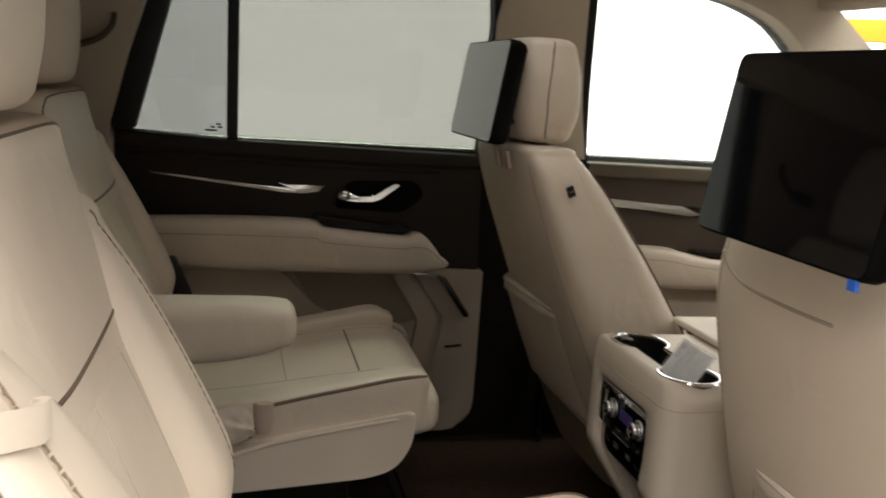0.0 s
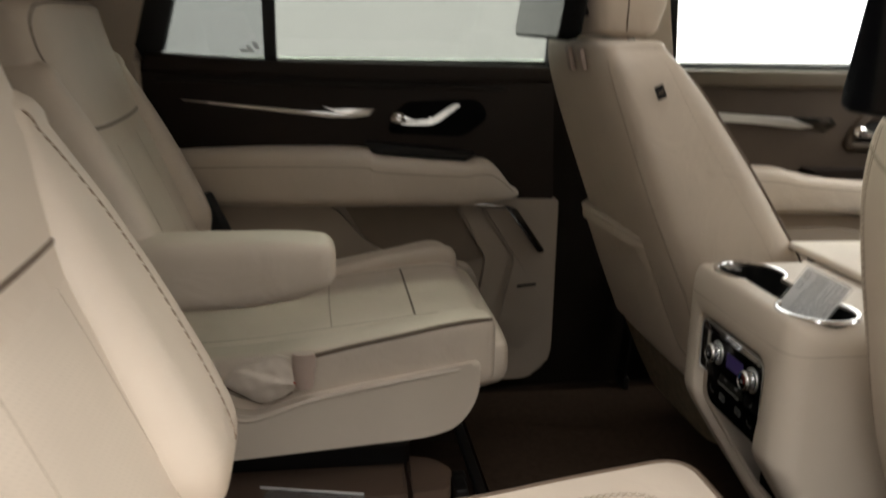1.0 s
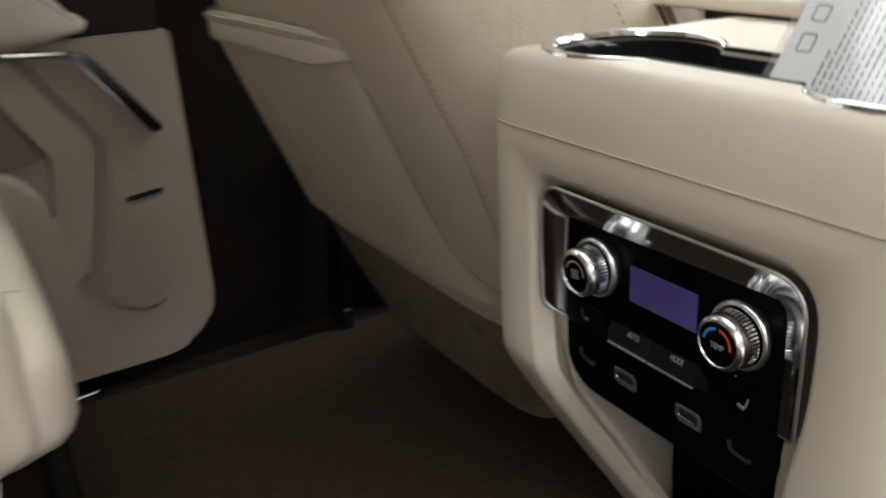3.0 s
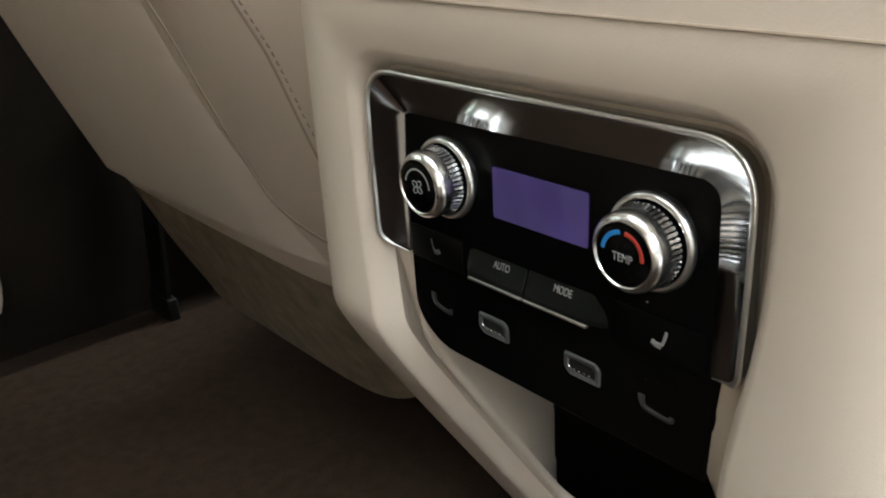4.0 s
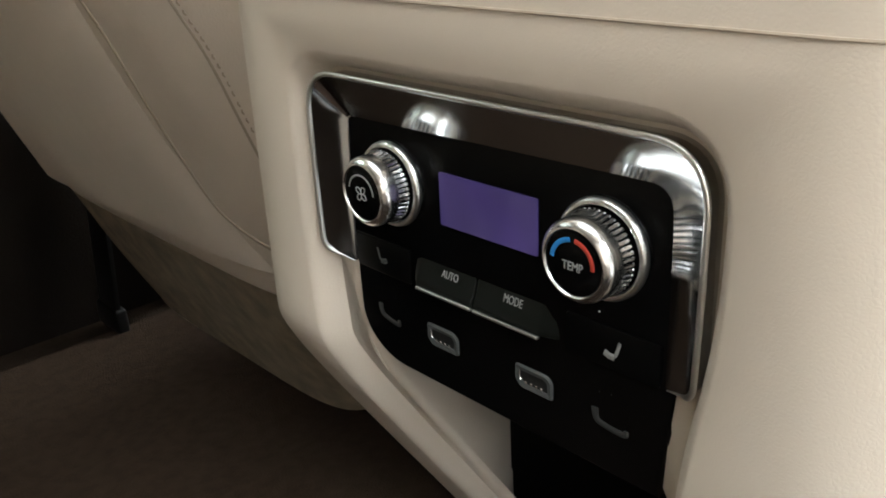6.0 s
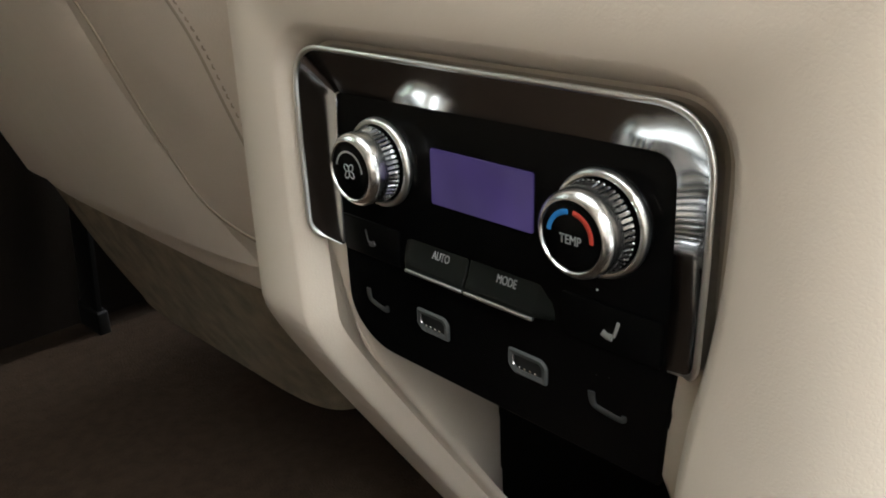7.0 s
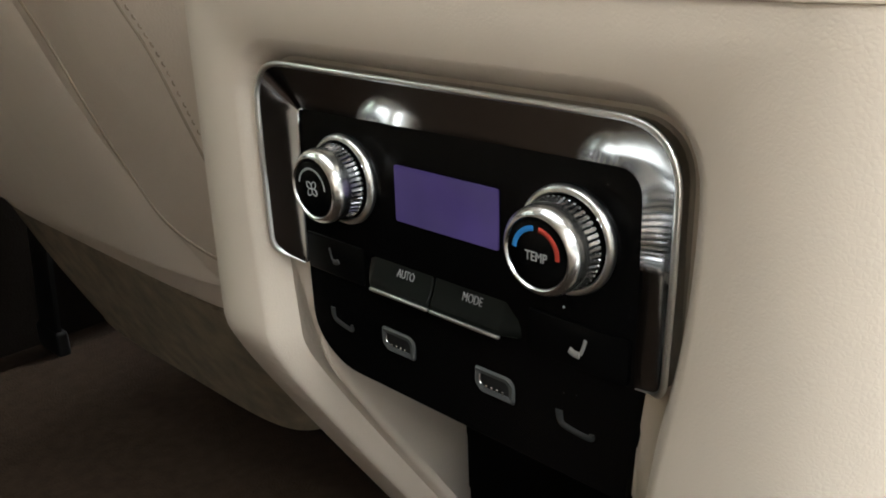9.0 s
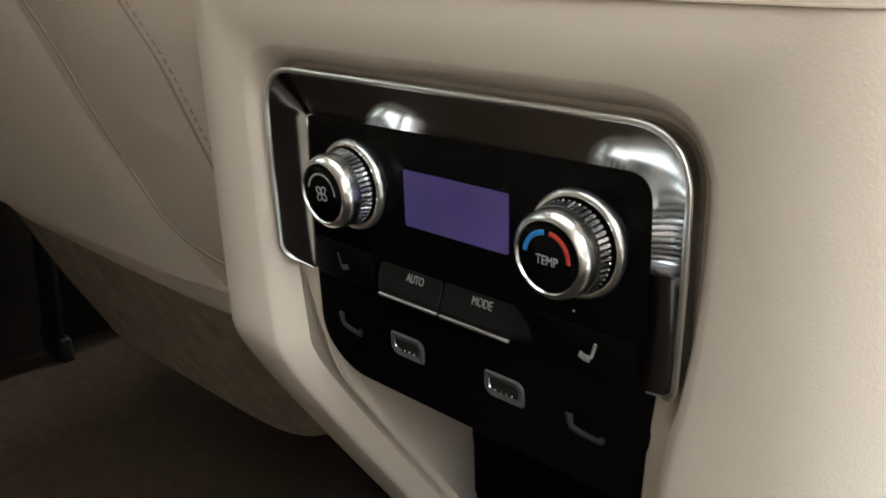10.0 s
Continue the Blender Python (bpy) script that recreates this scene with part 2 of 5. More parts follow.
def loft(rings, caps=True, closed=False, bm=None):
    bm = bm or bmesh.new()
    vs = [[bm.verts.new(p) for p in ring] for ring in rings]
    n = len(vs[0])
    pairs = list(zip(vs, vs[1:])) + ([(vs[-1], vs[0])] if closed else [])
    for a, b in pairs:
        for i in range(n):
            bm.faces.new((a[i], a[(i + 1) % n], b[(i + 1) % n], b[i]))
    if caps and not closed:
        bm.faces.new(list(reversed(vs[0])))
        bm.faces.new(vs[-1])
    return bm


def body(rows, axis="z", m=26, n=44, e=4.5, dome=0.02):
    """A soft upholstered form. Rows along the axis: s, a0, a1, b0, b1 (axis z: a is x, b is y; axis x: a is y, b is z; axis y: a is x, b is z)."""
    dense = smooth_rows(rows, m)
    rings = []

    def ring(s, a0, a1, b0, b1, inset):
        ca, cb, ha, hb = (a0 + a1) / 2, (b0 + b1) / 2, (a1 - a0) / 2 - inset, (b1 - b0) / 2 - inset
        pts = []
        for i in range(n):
            t = 2 * math.pi * i / n
            c, q = math.cos(t), math.sin(t)
            a = ca + ha * math.copysign(abs(c) ** (2 / e), c)
            b = cb + hb * math.copysign(abs(q) ** (2 / e), q)
            pts.append({"z": (a, b, s), "x": (s, a, b), "y": (a, s, b)}[axis])
        return pts

    first, last = dense[0], dense[-1]
    d0 = 1 if last[0] > first[0] else -1
    for a in (90, 68, 45, 22):
        k = math.radians(a)
        rings.append(ring(first[0] - d0 * dome * math.sin(k), *first[1:], dome * (1 - math.cos(k))))
    for r in dense:
        rings.append(ring(*r, 0))
    for a in (22, 45, 68, 90):
        k = math.radians(a)
        rings.append(ring(last[0] + d0 * dome * math.sin(k), *last[1:], dome * (1 - math.cos(k))))
    return loft(rings)


def tube(pts, r=0.002, n=8, closed=False, flat=1.0, up=(0, 0, 1), bm=None):
    """A round or flattened cord along points."""
    pts = [Vector(p) for p in pts]
    k = len(pts)
    rings = []
    prev = Vector(up)
    for i in range(k):
        a = pts[(i - 1) % k] if (closed or i > 0) else pts[i]
        b = pts[(i + 1) % k] if (closed or i < k - 1) else pts[i]
        d = (b - a).normalized()
        side = d.cross(prev)
        if side.length < 1e-4:
            side = d.cross(Vector((1, 0.3, 0.1)))
        side.normalize()
        top = side.cross(d).normalized()
        prev = top
        rr = r(i / max(1, k - 1)) if callable(r) else r
        rings.append([pts[i] + side * (rr * math.cos(2 * math.pi * j / n)) + top * (rr * flat * math.sin(2 * math.pi * j / n)) for j in range(n)])
    return loft(rings, closed=closed, bm=bm)


def glide(pts, m=40):
    return [tuple(p) for p in smooth_rows(pts, m)]


def prism(poly, lo, hi, r=0.004, seg=2, axis="y", bm=None, round_at=None):
    """A plate: a polygon in the plane across the axis, from lo to hi along it, with rounded edges. axis y: points are x, z; axis x: y, z; axis z: x, y."""
    bm = bm or bmesh.new()

    def lay(p, s):
        return {"y": (p[0], s, p[1]), "x": (s, p[0], p[1]), "z": (p[0], p[1], s)}[axis]

    a = [bm.verts.new(lay(p, lo)) for p in poly]
    b = [bm.verts.new(lay(p, hi)) for p in poly]
    k = len(poly)
    f = [bm.faces.new(a), bm.faces.new(list(reversed(b)))]
    for i in range(k):
        bm.faces.new((a[i], b[i], b[(i + 1) % k], a[(i + 1) % k]))
    if r > 0:
        edges = [e for q in f for e in q.edges]
        bmesh.ops.bevel(bm, geom=list(set(edges)), offset=r, segments=seg, profile=0.6, affect="EDGES")
    return bm


def rounded(poly, radii, seg=6):
    """The polygon with its corners rounded: one radius, or one for each corner."""
    k = len(poly)
    if not isinstance(radii, (list, tuple)):
        radii = [radii] * k
    out = []
    for i in range(k):
        p0, p1, p2 = Vector(poly[i - 1]), Vector(poly[i]), Vector(poly[(i + 1) % k])
        r = radii[i]
        u, v = (p0 - p1), (p2 - p1)
        if r <= 0:
            out.append(tuple(p1))
            continue
        d = min(r, u.length * 0.48, v.length * 0.48)
        a, b = p1 + u.normalized() * d, p1 + v.normalized() * d
        for j in range(seg + 1):
            t = j / seg
            out.append(tuple(a * (1 - t) ** 2 + p1 * (2 * t * (1 - t)) + b * t * t))
    return out


def cast(obs, pts, way):
    """Points laid on the nearest of the objects along a way (world space, no parents moved yet)."""
    bpy.context.view_layer.update()
    out = []
    w = Vector(way).normalized()
    for p in pts:
        best = None
        for ob in obs:
            inv = ob.matrix_world.inverted()
            q = inv @ (Vector(p) - w * 0.5)
            d = (inv.to_3x3() @ w).normalized()
            ok, loc, nor, _ = ob.ray_cast(q, d)
            if ok:
                hit = ob.matrix_world @ loc
                if best is None or (hit - Vector(p)).dot(w) < (best - Vector(p)).dot(w):
                    best = hit
        if best is not None:
            out.append(best)
    return out


def sewn(name, obs, pts, way, material, parent, r=0.0018, m=40, sink=0.3, flat=0.6, label="", loop=False):
    """A seam laid along the surface of a part."""
    got = cast(obs, glide(pts, m) if len(pts) > 1 else pts, way)
    if len(got) < 3:
        return None
    w = Vector(way).normalized()
    inv = parent.matrix_world.inverted()
    got = [inv @ (p + w * (r * sink)) for p in got]
    return part(name, tube(got, r, 6, closed=loop, flat=flat, up=-w), material, parent, label)


def stitches(name, obs, pts, way, parent, step=0.006, length=0.004, r=0.0006, zigzag=0.0, material=None):
    """A row of sewn stitches, one thread a stitch, laid on the surface."""
    got = cast(obs, glide(pts, 160), way)
    if len(got) < 3:
        return None
    inv = parent.matrix_world.inverted()
    got = [inv @ p for p in got]
    w = (inv.to_3x3() @ Vector(way)).normalized()
    bm = bmesh.new()
    run, nxt, side = 0.0, 0.0, 1
    for a, b in zip(got, got[1:]):
        d = b - a
        run += d.length
        if run >= nxt and d.length > 1e-6:
            d = d.normalized()
            s = d.cross(w).normalized()
            if zigzag > 0:
                for q in (1, -1):
                    tube([a - w * r - s * zigzag * q, a + d * step * 0.5 - w * r * 1.6 + s * 0, a + d * step - w * r + s * zigzag * q], r, 4, bm=bm)
            else:
                tube([a - w * r * 0.2, a + d * length * 0.5 - w * r * 1.4, a + d * length - w * r * 0.2], r, 4, bm=bm)
            nxt = run + step
    return part(name, bm, material or THREAD, parent)


def text_mesh(words, size):
    cu = bpy.data.curves.new("words", "FONT")
    cu.body, cu.size, cu.align_x, cu.align_y, cu.extrude = words, size, "CENTER", "CENTER", 0.00012
    tmp = bpy.data.objects.new("words", cu)
    scene.collection.objects.link(tmp)
    bpy.context.view_layer.update()
    me = bpy.data.meshes.new_from_object(tmp.evaluated_get(bpy.context.evaluated_depsgraph_get()))
    bpy.data.objects.remove(tmp)
    bpy.data.curves.remove(cu)
    return me


# ---- setting ----
def setting(name, bm, material, label, category, sharp=42):
    return solo(name, bm, material, label, category, kind="structure", sharp=sharp)


setting("ground", prism([(-60, -60), (60, -60), (60, 60), (-60, 60)], -0.62, -0.56, 0, axis="z"), GROUND, "pale grey concrete hall floor under the vehicle", "ground")
# Walls are made to glow so the windows look bright; no lamp lights them.
BACK = mat("glowing_white_wall", (0.80, 0.80, 0.78), 0.8, vary=0.03, vary_size=2.0, emit=((1.0, 0.99, 0.965), 1.7))
setting("backdrop", prism([(-14, -0.56), (16, -0.56), (16, 6.0), (-14, 6.0)], 9.0, 9.1, 0), BACK, "white hall wall beyond the windows, made to glow", "wall")
setting("backdrop_front", prism([(-14, -0.56), (14, -0.56), (14, 7.0), (-14, 7.0)], 15.0, 15.1, 0, axis="x"), BACK, "white hall wall ahead of the windscreen, made to glow", "wall")
setting("sill_left", rbox((2.2, 0.07, 0.17), (0.15, 0.852, -0.060), 0.01), BLACKP, "black door sill", "sill")
board = rbox((0.03, 1.1, 0.15), (0, 0, 0), 0.008)
for py in (-0.28, 0.28):
    rbox((0.03, 0.04, 1.95), (0.0, py, -1.05), 0.004, bm=board)
bb = solo("sign_board", board, YELLOW, "plain yellow board on the far hall side outside", "sign")
bb.location = (-0.59 + 6.6 * 0.665, -1.15 + 6.6 * 0.742, 0.86 + 6.6 * 0.080)
bb.rotation_euler = (0, 0, radians(48))

# floor: carpet with a shallow uneven lie
fl = bmesh.new()
NX, NY = 60, 40
grid = [[fl.verts.new((-2.0 + 3.6 * i / NX, -0.82 + 1.64 * j / NY, 0.004 * noise.noise(Vector((i * 0.35, j * 0.35, 0.2))))) for j in range(NY + 1)] for i in range(NX + 1)]
for i in range(NX):
    for j in range(NY):
        fl.faces.new((grid[i][j], grid[i + 1][j], grid[i + 1][j + 1], grid[i][j + 1]))
under = bmesh.ops.extrude_face_region(fl, geom=fl.faces[:])
bmesh.ops.translate(fl, verts=[v for v in under["geom"] if isinstance(v, bmesh.types.BMVert)], vec=(0, 0, -0.05))
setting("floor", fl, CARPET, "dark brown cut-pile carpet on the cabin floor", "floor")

roof = rbox((2.85, 1.56, 0.03), (-0.600, 0, 1.20), 0.01)
ceiling = setting("ceiling", roof, HEADLINER, "cream cloth headliner round the added roof opening", "ceiling")


setting("wall_rear", rbox((0.05, 1.6, 1.2), (-2.0, 0, 0.6), 0.01), TRIM, "cream trim closing the load space behind", "wall")

ARC = [(0.185, 1.112), (0.30, 1.116), (0.44, 1.108), (0.54, 1.094), (0.61, 1.074), (0.66, 1.052), (0.705, 1.018), (0.755, 0.97), (0.85, 0.875), (0.95, 0.775), (1.02, 0.70)]
ARC = [tuple(p) for p in smooth_rows(ARC, 30)]


def roof_side(s, name, label):
    """The cream rail over the doors and the windscreen pillar, in one moulding with rounded edges."""
    poly = [(-2.0, 1.10), (-0.02, 1.10), (0.185, 1.10)] + ARC + [(1.32, 0.70), (1.2, 0.80), (1.06, 0.912), (0.937, 0.999), (0.875, 1.044), (0.812, 1.088), (0.79, 1.19), (-2.0, 1.19)]
    lo, hi = sorted((s * 0.735, s * 0.80))
    setting(name, prism(poly, lo, hi, 0.006, 2), HEADLINER, label, "trim")
    black = [(x + 0.012, z + 0.010) for x, z in ARC]
    lo, hi = sorted((s * 0.79, s * 0.835))
    setting("window_seal", prism(ARC + list(reversed(black)), lo, hi, 0), BLACKP, "black rubber seal along the front window arch", "trim")


roof_side(1, "trim_left", "cream roof rail and windscreen pillar trim, driver side")
roof_side(-1, "trim_right", "cream roof rail and windscreen pillar trim, passenger side")
hd = rbox((0.09, 1.47, 0.115), (0.785, 0, 1.148), 0.02)
setting("trim_header", hd, HEADLINER, "cream header trim above the windscreen", "trim")

ws = loft([[(0.835, -0.74, 1.170), (0.835, 0.74, 1.170), (0.840, 0.74, 1.175), (0.840, -0.74, 1.175)], [(1.50, -0.78, 0.70), (1.50, 0.78, 0.70), (1.505, 0.78, 0.705), (1.505, -0.78, 0.705)]])
wsc = setting("window_windscreen", ws, GLASS, "clear raked windscreen glass", "windscreen")


def pane(name, poly, y, material, parent, label="", tilt=0.0):
    lo, hi = sorted((y, y + 0.004))
    ob = part(name, prism(poly, lo, hi, 0), material, parent, label)
    return ob


# ---- doors ----
def handle_set(par, s, x0, zc, y, bowl_w=0.20, bowl=None):
    """Inside release: dark bowl with a bright lever bent like a flat tick."""
    bowlp = rounded([(x0, zc - 0.028), (x0 + 0.035, zc + 0.034), (x0 + bowl_w - 0.01, zc + 0.040), (x0 + bowl_w + 0.012, zc + 0.005), (x0 + bowl_w - 0.04, zc - 0.036)], 0.022)
    inner = [(x0 + bowl_w / 2 + (x - x0 - bowl_w / 2) * 0.80, zc + (z - zc) * 0.74) for x, z in bowlp]
    part("handle_bowl", prism(bowlp, *sorted((s * (y - 0.0015), s * (y + 0.004))), 0.001), bowl or SCREENBLK, par, "dark bowl round the release")
    if bowl:
        rim_ = [(px, s * (y - 0.003), pz) for px, pz in bowlp]
        part("handle_surround", tube(rim_, 0.011, 10, closed=True, flat=0.8, up=(0, 1, 0)), bowl, par, "raised brown rim round the release")
        part("handle_hollow", prism(outset_xz(bowlp, 0.78), *sorted((s * (y - 0.004), s * (y + 0.002))), 0.001), BLACKP, par)
    blade = [(0.008, -0.004), (0.020, 0.008), (0.034, 0.009), (0.058, 0.000), (0.090, 0.002), (0.137, 0.033), (0.151, 0.030), (0.106, -0.004), (0.090, -0.010), (0.050, -0.011), (0.020, -0.008)]
    lever = part("door_handle", prism(rounded([(x0 + a, zc + b) for a, b in blade], 0.003, 3), *sorted((s * (y - 0.018), s * (y - 0.006))), 0.0035, 3), SATIN, par, "bright chrome bent release lever")
    knob = bmesh.new()
    bmesh.ops.create_uvsphere(knob, u_segments=16, v_segments=10, radius=0.0150, matrix=Matrix.Translation((x0 + 0.026, s * (y - 0.012), zc + 0.002)) @ Matrix.Diagonal((1.2, 0.7, 0.9, 1)))
    part("lever_pivot", knob, CHROME, lever)


def outset_xz(poly, k):
    cx, cz = sum(p[0] for p in poly) / len(poly), sum(p[1] for p in poly) / len(poly)
    return [(cx + (x - cx) * k, cz + (z - cz) * k) for x, z in poly]


def armrest_body(par, s, rows, name="armrest", label="padded cream leather armrest", seam=True):
    """rows: x, y inner, z bottom, z top."""
    ob = part(name, body([(x, *sorted((s * yi, s * 0.80)), z0, z1) for x, yi, z0, z1 in rows], "x", 40, 36, 4.0, 0.014), LEATHER, par, label)
    if seam:
        way = (0, s, 0)
        sewn("seam", [ob], [(x, s * 0.5, z0 + (z1 - z0) * 0.72) for x, yi, z0, z1 in rows], way, CREASE, par, 0.0016, 70)
    return ob


door_l = tagged(new("door_1"), "closed rear side door with dark upper trim and cream armrest", "door", kind="structure")
part("outer_skin", rbox((0.80, 0.05, 0.70), (-0.43, 0.85, 0.36), 0.01), BODYPAINT, door_l)
upper = [(-0.845, 0.40), (-0.028, 0.40), (-0.040, 0.690), (-0.30, 0.692), (-0.845, 0.706)]
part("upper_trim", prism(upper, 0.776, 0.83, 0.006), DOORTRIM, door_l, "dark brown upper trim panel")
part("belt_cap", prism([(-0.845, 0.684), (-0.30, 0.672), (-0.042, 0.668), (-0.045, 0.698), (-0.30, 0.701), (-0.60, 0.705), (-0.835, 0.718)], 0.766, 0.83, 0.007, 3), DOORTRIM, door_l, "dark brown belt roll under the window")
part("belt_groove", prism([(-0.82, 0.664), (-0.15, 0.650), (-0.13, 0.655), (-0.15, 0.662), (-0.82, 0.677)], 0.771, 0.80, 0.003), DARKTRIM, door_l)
strip_pts = [(-0.775, 0.634), (-0.77, 0.628), (-0.49, 0.597), (-0.452, 0.596), (-0.475, 0.609), (-0.53, 0.6095)]
part("chrome_strip", prism(strip_pts, 0.768, 0.785, 0.0015), CHROME, door_l, "thin bright chrome strip")
part("strip_wedge", prism([(-0.512, 0.621), (-0.478, 0.613), (-0.400, 0.617), (-0.415, 0.601), (-0.452, 0.596)], 0.766, 0.785, 0.002), SATIN, door_l, "satin wedge closing the strip")
handle_set(door_l, 1, -0.383, 0.594, 0.776)
arm_rows = [(-0.80, 0.715, 0.432, 0.536), (-0.60, 0.70, 0.428, 0.543), (-0.43, 0.698, 0.426, 0.541), (-0.40, 0.698, 0.426, 0.528), (-0.24, 0.70, 0.426, 0.514), (-0.205, 0.702, 0.427, 0.518), (-0.17, 0.708, 0.430, 0.510), (-0.125, 0.735, 0.436, 0.458)]
armrest_body(door_l, 1, arm_rows)
# Recess behind the pad has its shade put in as a black plate.
part("armrest_dark_plate", prism([(-0.425, 0.548), (-0.405, 0.531), (-0.225, 0.514), (-0.205, 0.524), (-0.205, 0.530), (-0.42, 0.552)], 0.735, 0.79, 0.004), BLACKP, door_l, "black plate for the shaded recess behind the armrest pad")
low = rounded([(-0.845, 0.03), (-0.022, 0.03), (-0.022, 0.428), (-0.845, 0.445)], [0.02, 0.085, 0.004, 0.004], 10)
part("lower_trim", prism(low, 0.762, 0.83, 0.010, 3), TRIM, door_l, "cream moulded lower trim")
part("map_pocket", prism(rounded([(-0.84, 0.05), (-0.20, 0.05), (-0.175, 0.20), (-0.205, 0.30), (-0.36, 0.315), (-0.42, 0.345), (-0.49, 0.428), (-0.84, 0.436)], 0.03), 0.742, 0.78, 0.012, 3), TRIM, door_l, "cream map pocket wall")
# Dark recess of the map pocket put in as a darker brown plate.
part("pocket_liner", prism([(-0.47, 0.428), (-0.245, 0.424), (-0.178, 0.31), (-0.21, 0.30), (-0.36, 0.318), (-0.42, 0.345)], 0.7585, 0.775, 0.001), RECESSBROWN, door_l, "darker brown plate for the pocket's dark inside")
part("brace", prism(rounded([(-0.243, 0.424), (-0.200, 0.424), (-0.128, 0.318), (-0.165, 0.16), (-0.20, 0.16), (-0.176, 0.312)], 0.012), 0.744, 0.78, 0.008, 3), TRIM, door_l, "raised boomerang-shaped brace")
part("speaker_cover", prism(rounded([(-0.190, 0.418), (-0.132, 0.412), (-0.040, 0.300), (-0.032, 0.18), (-0.09, 0.10), (-0.15, 0.12), (-0.112, 0.305)], 0.014), 0.755, 0.78, 0.006, 2), TRIM, door_l, "cream speaker cover")
part("chrome_lip", prism([(-0.205, 0.426), (-0.140, 0.421), (-0.134, 0.416), (-0.198, 0.420)], 0.748, 0.78, 0.001), SATIN, door_l, "thin satin lip under the armrest")
part("pull_lever", prism(rounded([(-0.138, 0.420), (-0.115, 0.414), (-0.050, 0.322), (-0.064, 0.318)], 0.006), 0.744, 0.78, 0.003), DARKCHROME, door_l, "dark slanted metal trim blade")
# Dark slot low on the door, set on as a black plate.
part("door_slot", prism([(-0.105, 0.242), (-0.064, 0.246), (-0.064, 0.251), (-0.105, 0.247)], 0.752, 0.78, 0.001), BLACKP, door_l, "small dark slot")
# Sill plate's glint built in as a short bead of satin metal.
part("sill_glint", tube([(-0.225, 0.742, 0.018), (-0.185, 0.744, 0.020)], 0.003, 8, flat=0.5), SATIN, door_l, "short satin bead put in as the sill plate's glint")

# side glass of the rear door, quarter light and their black frames
win_l = tagged(new("window_1"), "grey tinted rear side window with black divider bar", "window", kind="structure")
pane("pane", [(-0.60, 0.69), (-0.045, 0.685), (-0.02, 1.12), (-0.605, 1.12)], 0.815, PRIVACY, win_l)
pane("pane", [(-0.835, 0.70), (-0.60, 0.69), (-0.605, 1.12), (-0.70, 1.12)], 0.815, QUARTER, win_l)
part("divider_bar", prism([(-0.616, 0.68), (-0.592, 0.68), (-0.596, 1.12), (-0.621, 1.12)], 0.792, 0.822, 0.003), BLACKP, win_l)
part("rear_frame", prism([(-0.860, 0.735), (-0.832, 0.702), (-0.805, 0.722), (-0.700, 1.12), (-0.740, 1.12)], 0.790, 0.825, 0.003), BLACKP, win_l)
part("front_frame", prism([(-0.052, 0.68), (0.0, 0.68), (0.0, 1.12), (-0.045, 1.12), (-0.030, 1.00)], 0.790, 0.825, 0.003), BLACKP, win_l)
bars = bmesh.new()
for k in range(5):
    rbox((0.006 + 0.010 * random.random(), 0.0004, 0.004), (-0.655 + 0.009 * (k % 3) + 0.003 * k, 0.8128, 0.722 + 0.007 * (k // 2)), 0, bm=bars)
part("glass_mark", bars, SOFTMARK, win_l, "faint maker's etching as plain bars")

part("corner_filler", prism([(-0.92, 0.64), (-0.836, 0.64), (-0.836, 0.705), (-0.862, 0.744), (-0.92, 0.76)], 0.818, 0.85, 0.001), BLACKP, win_l)
# rear quarter and pillar
cp = [(-2.0, 0.0), (-0.845, 0.0), (-0.845, 0.70), (-0.862, 0.735), (-0.742, 1.12), (-2.0, 1.12)]
setting("wall_left", prism(cp, 0.765, 0.86, 0.012, 3), TRIM, "cream rear quarter and pillar trim", "wall")
hook = thing("coat_hook", "dark brown curved plastic coat hook on the pillar", "hook", (0, 0, 0))
part("stem", tube(glide([(-0.95, 0.765, 0.890), (-0.93, 0.735, 0.884), (-0.90, 0.722, 0.885), (-0.865, 0.722, 0.900), (-0.842, 0.728, 0.925), (-0.838, 0.735, 0.95)], 24), lambda f: 0.010 - 0.003 * f, 10, flat=0.8), MIDTRIM, hook)
part("plate", rbox((0.06, 0.012, 0.03), (-0.95, 0.762, 0.892), 0.005), MIDTRIM, hook)

# seat belt running down to its anchor at the foot of the pillar
belt = thing("seat_belt", "black seat belt strap hanging beside the centre pillar", "seat belt")
part("strap", rbox((0.006, 0.046, 0.30), (0.150, 0.752, 0.165), 0.002, 2, Matrix.Rotation(radians(4), 4, "Y")), BLACKP, belt)
part("anchor", rbox((0.014, 0.054, 0.030), (0.142, 0.752, 0.022), 0.004), BLACKP, belt, "black anchor plate")
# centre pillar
setting("pillar_lower", prism([(-0.30, -0.06), (0.23, -0.06), (0.23, 0.70), (-0.04, 0.70), (-0.04, 0.30), (-0.30, 0.12)], 0.795, 0.87, 0.008), PILLARDARK, "dark brown lower centre pillar", "pillar")
setting("pillar_upper", prism([(-0.03, 0.70), (0.215, 0.70), (0.190, 0.85), (0.188, 1.12), (-0.005, 1.12), (-0.028, 1.0)], 0.775, 0.83, 0.012, 3), HEADLINER, "cream upper centre pillar", "pillar")
setting("pillar_seal", prism([(0.19, 0.69), (0.222, 0.69), (0.213, 0.85), (0.212, 1.11), (0.185, 1.11), (0.187, 0.85)], 0.785, 0.835, 0.003), BLACKP, "black seal beside the centre pillar", "trim")


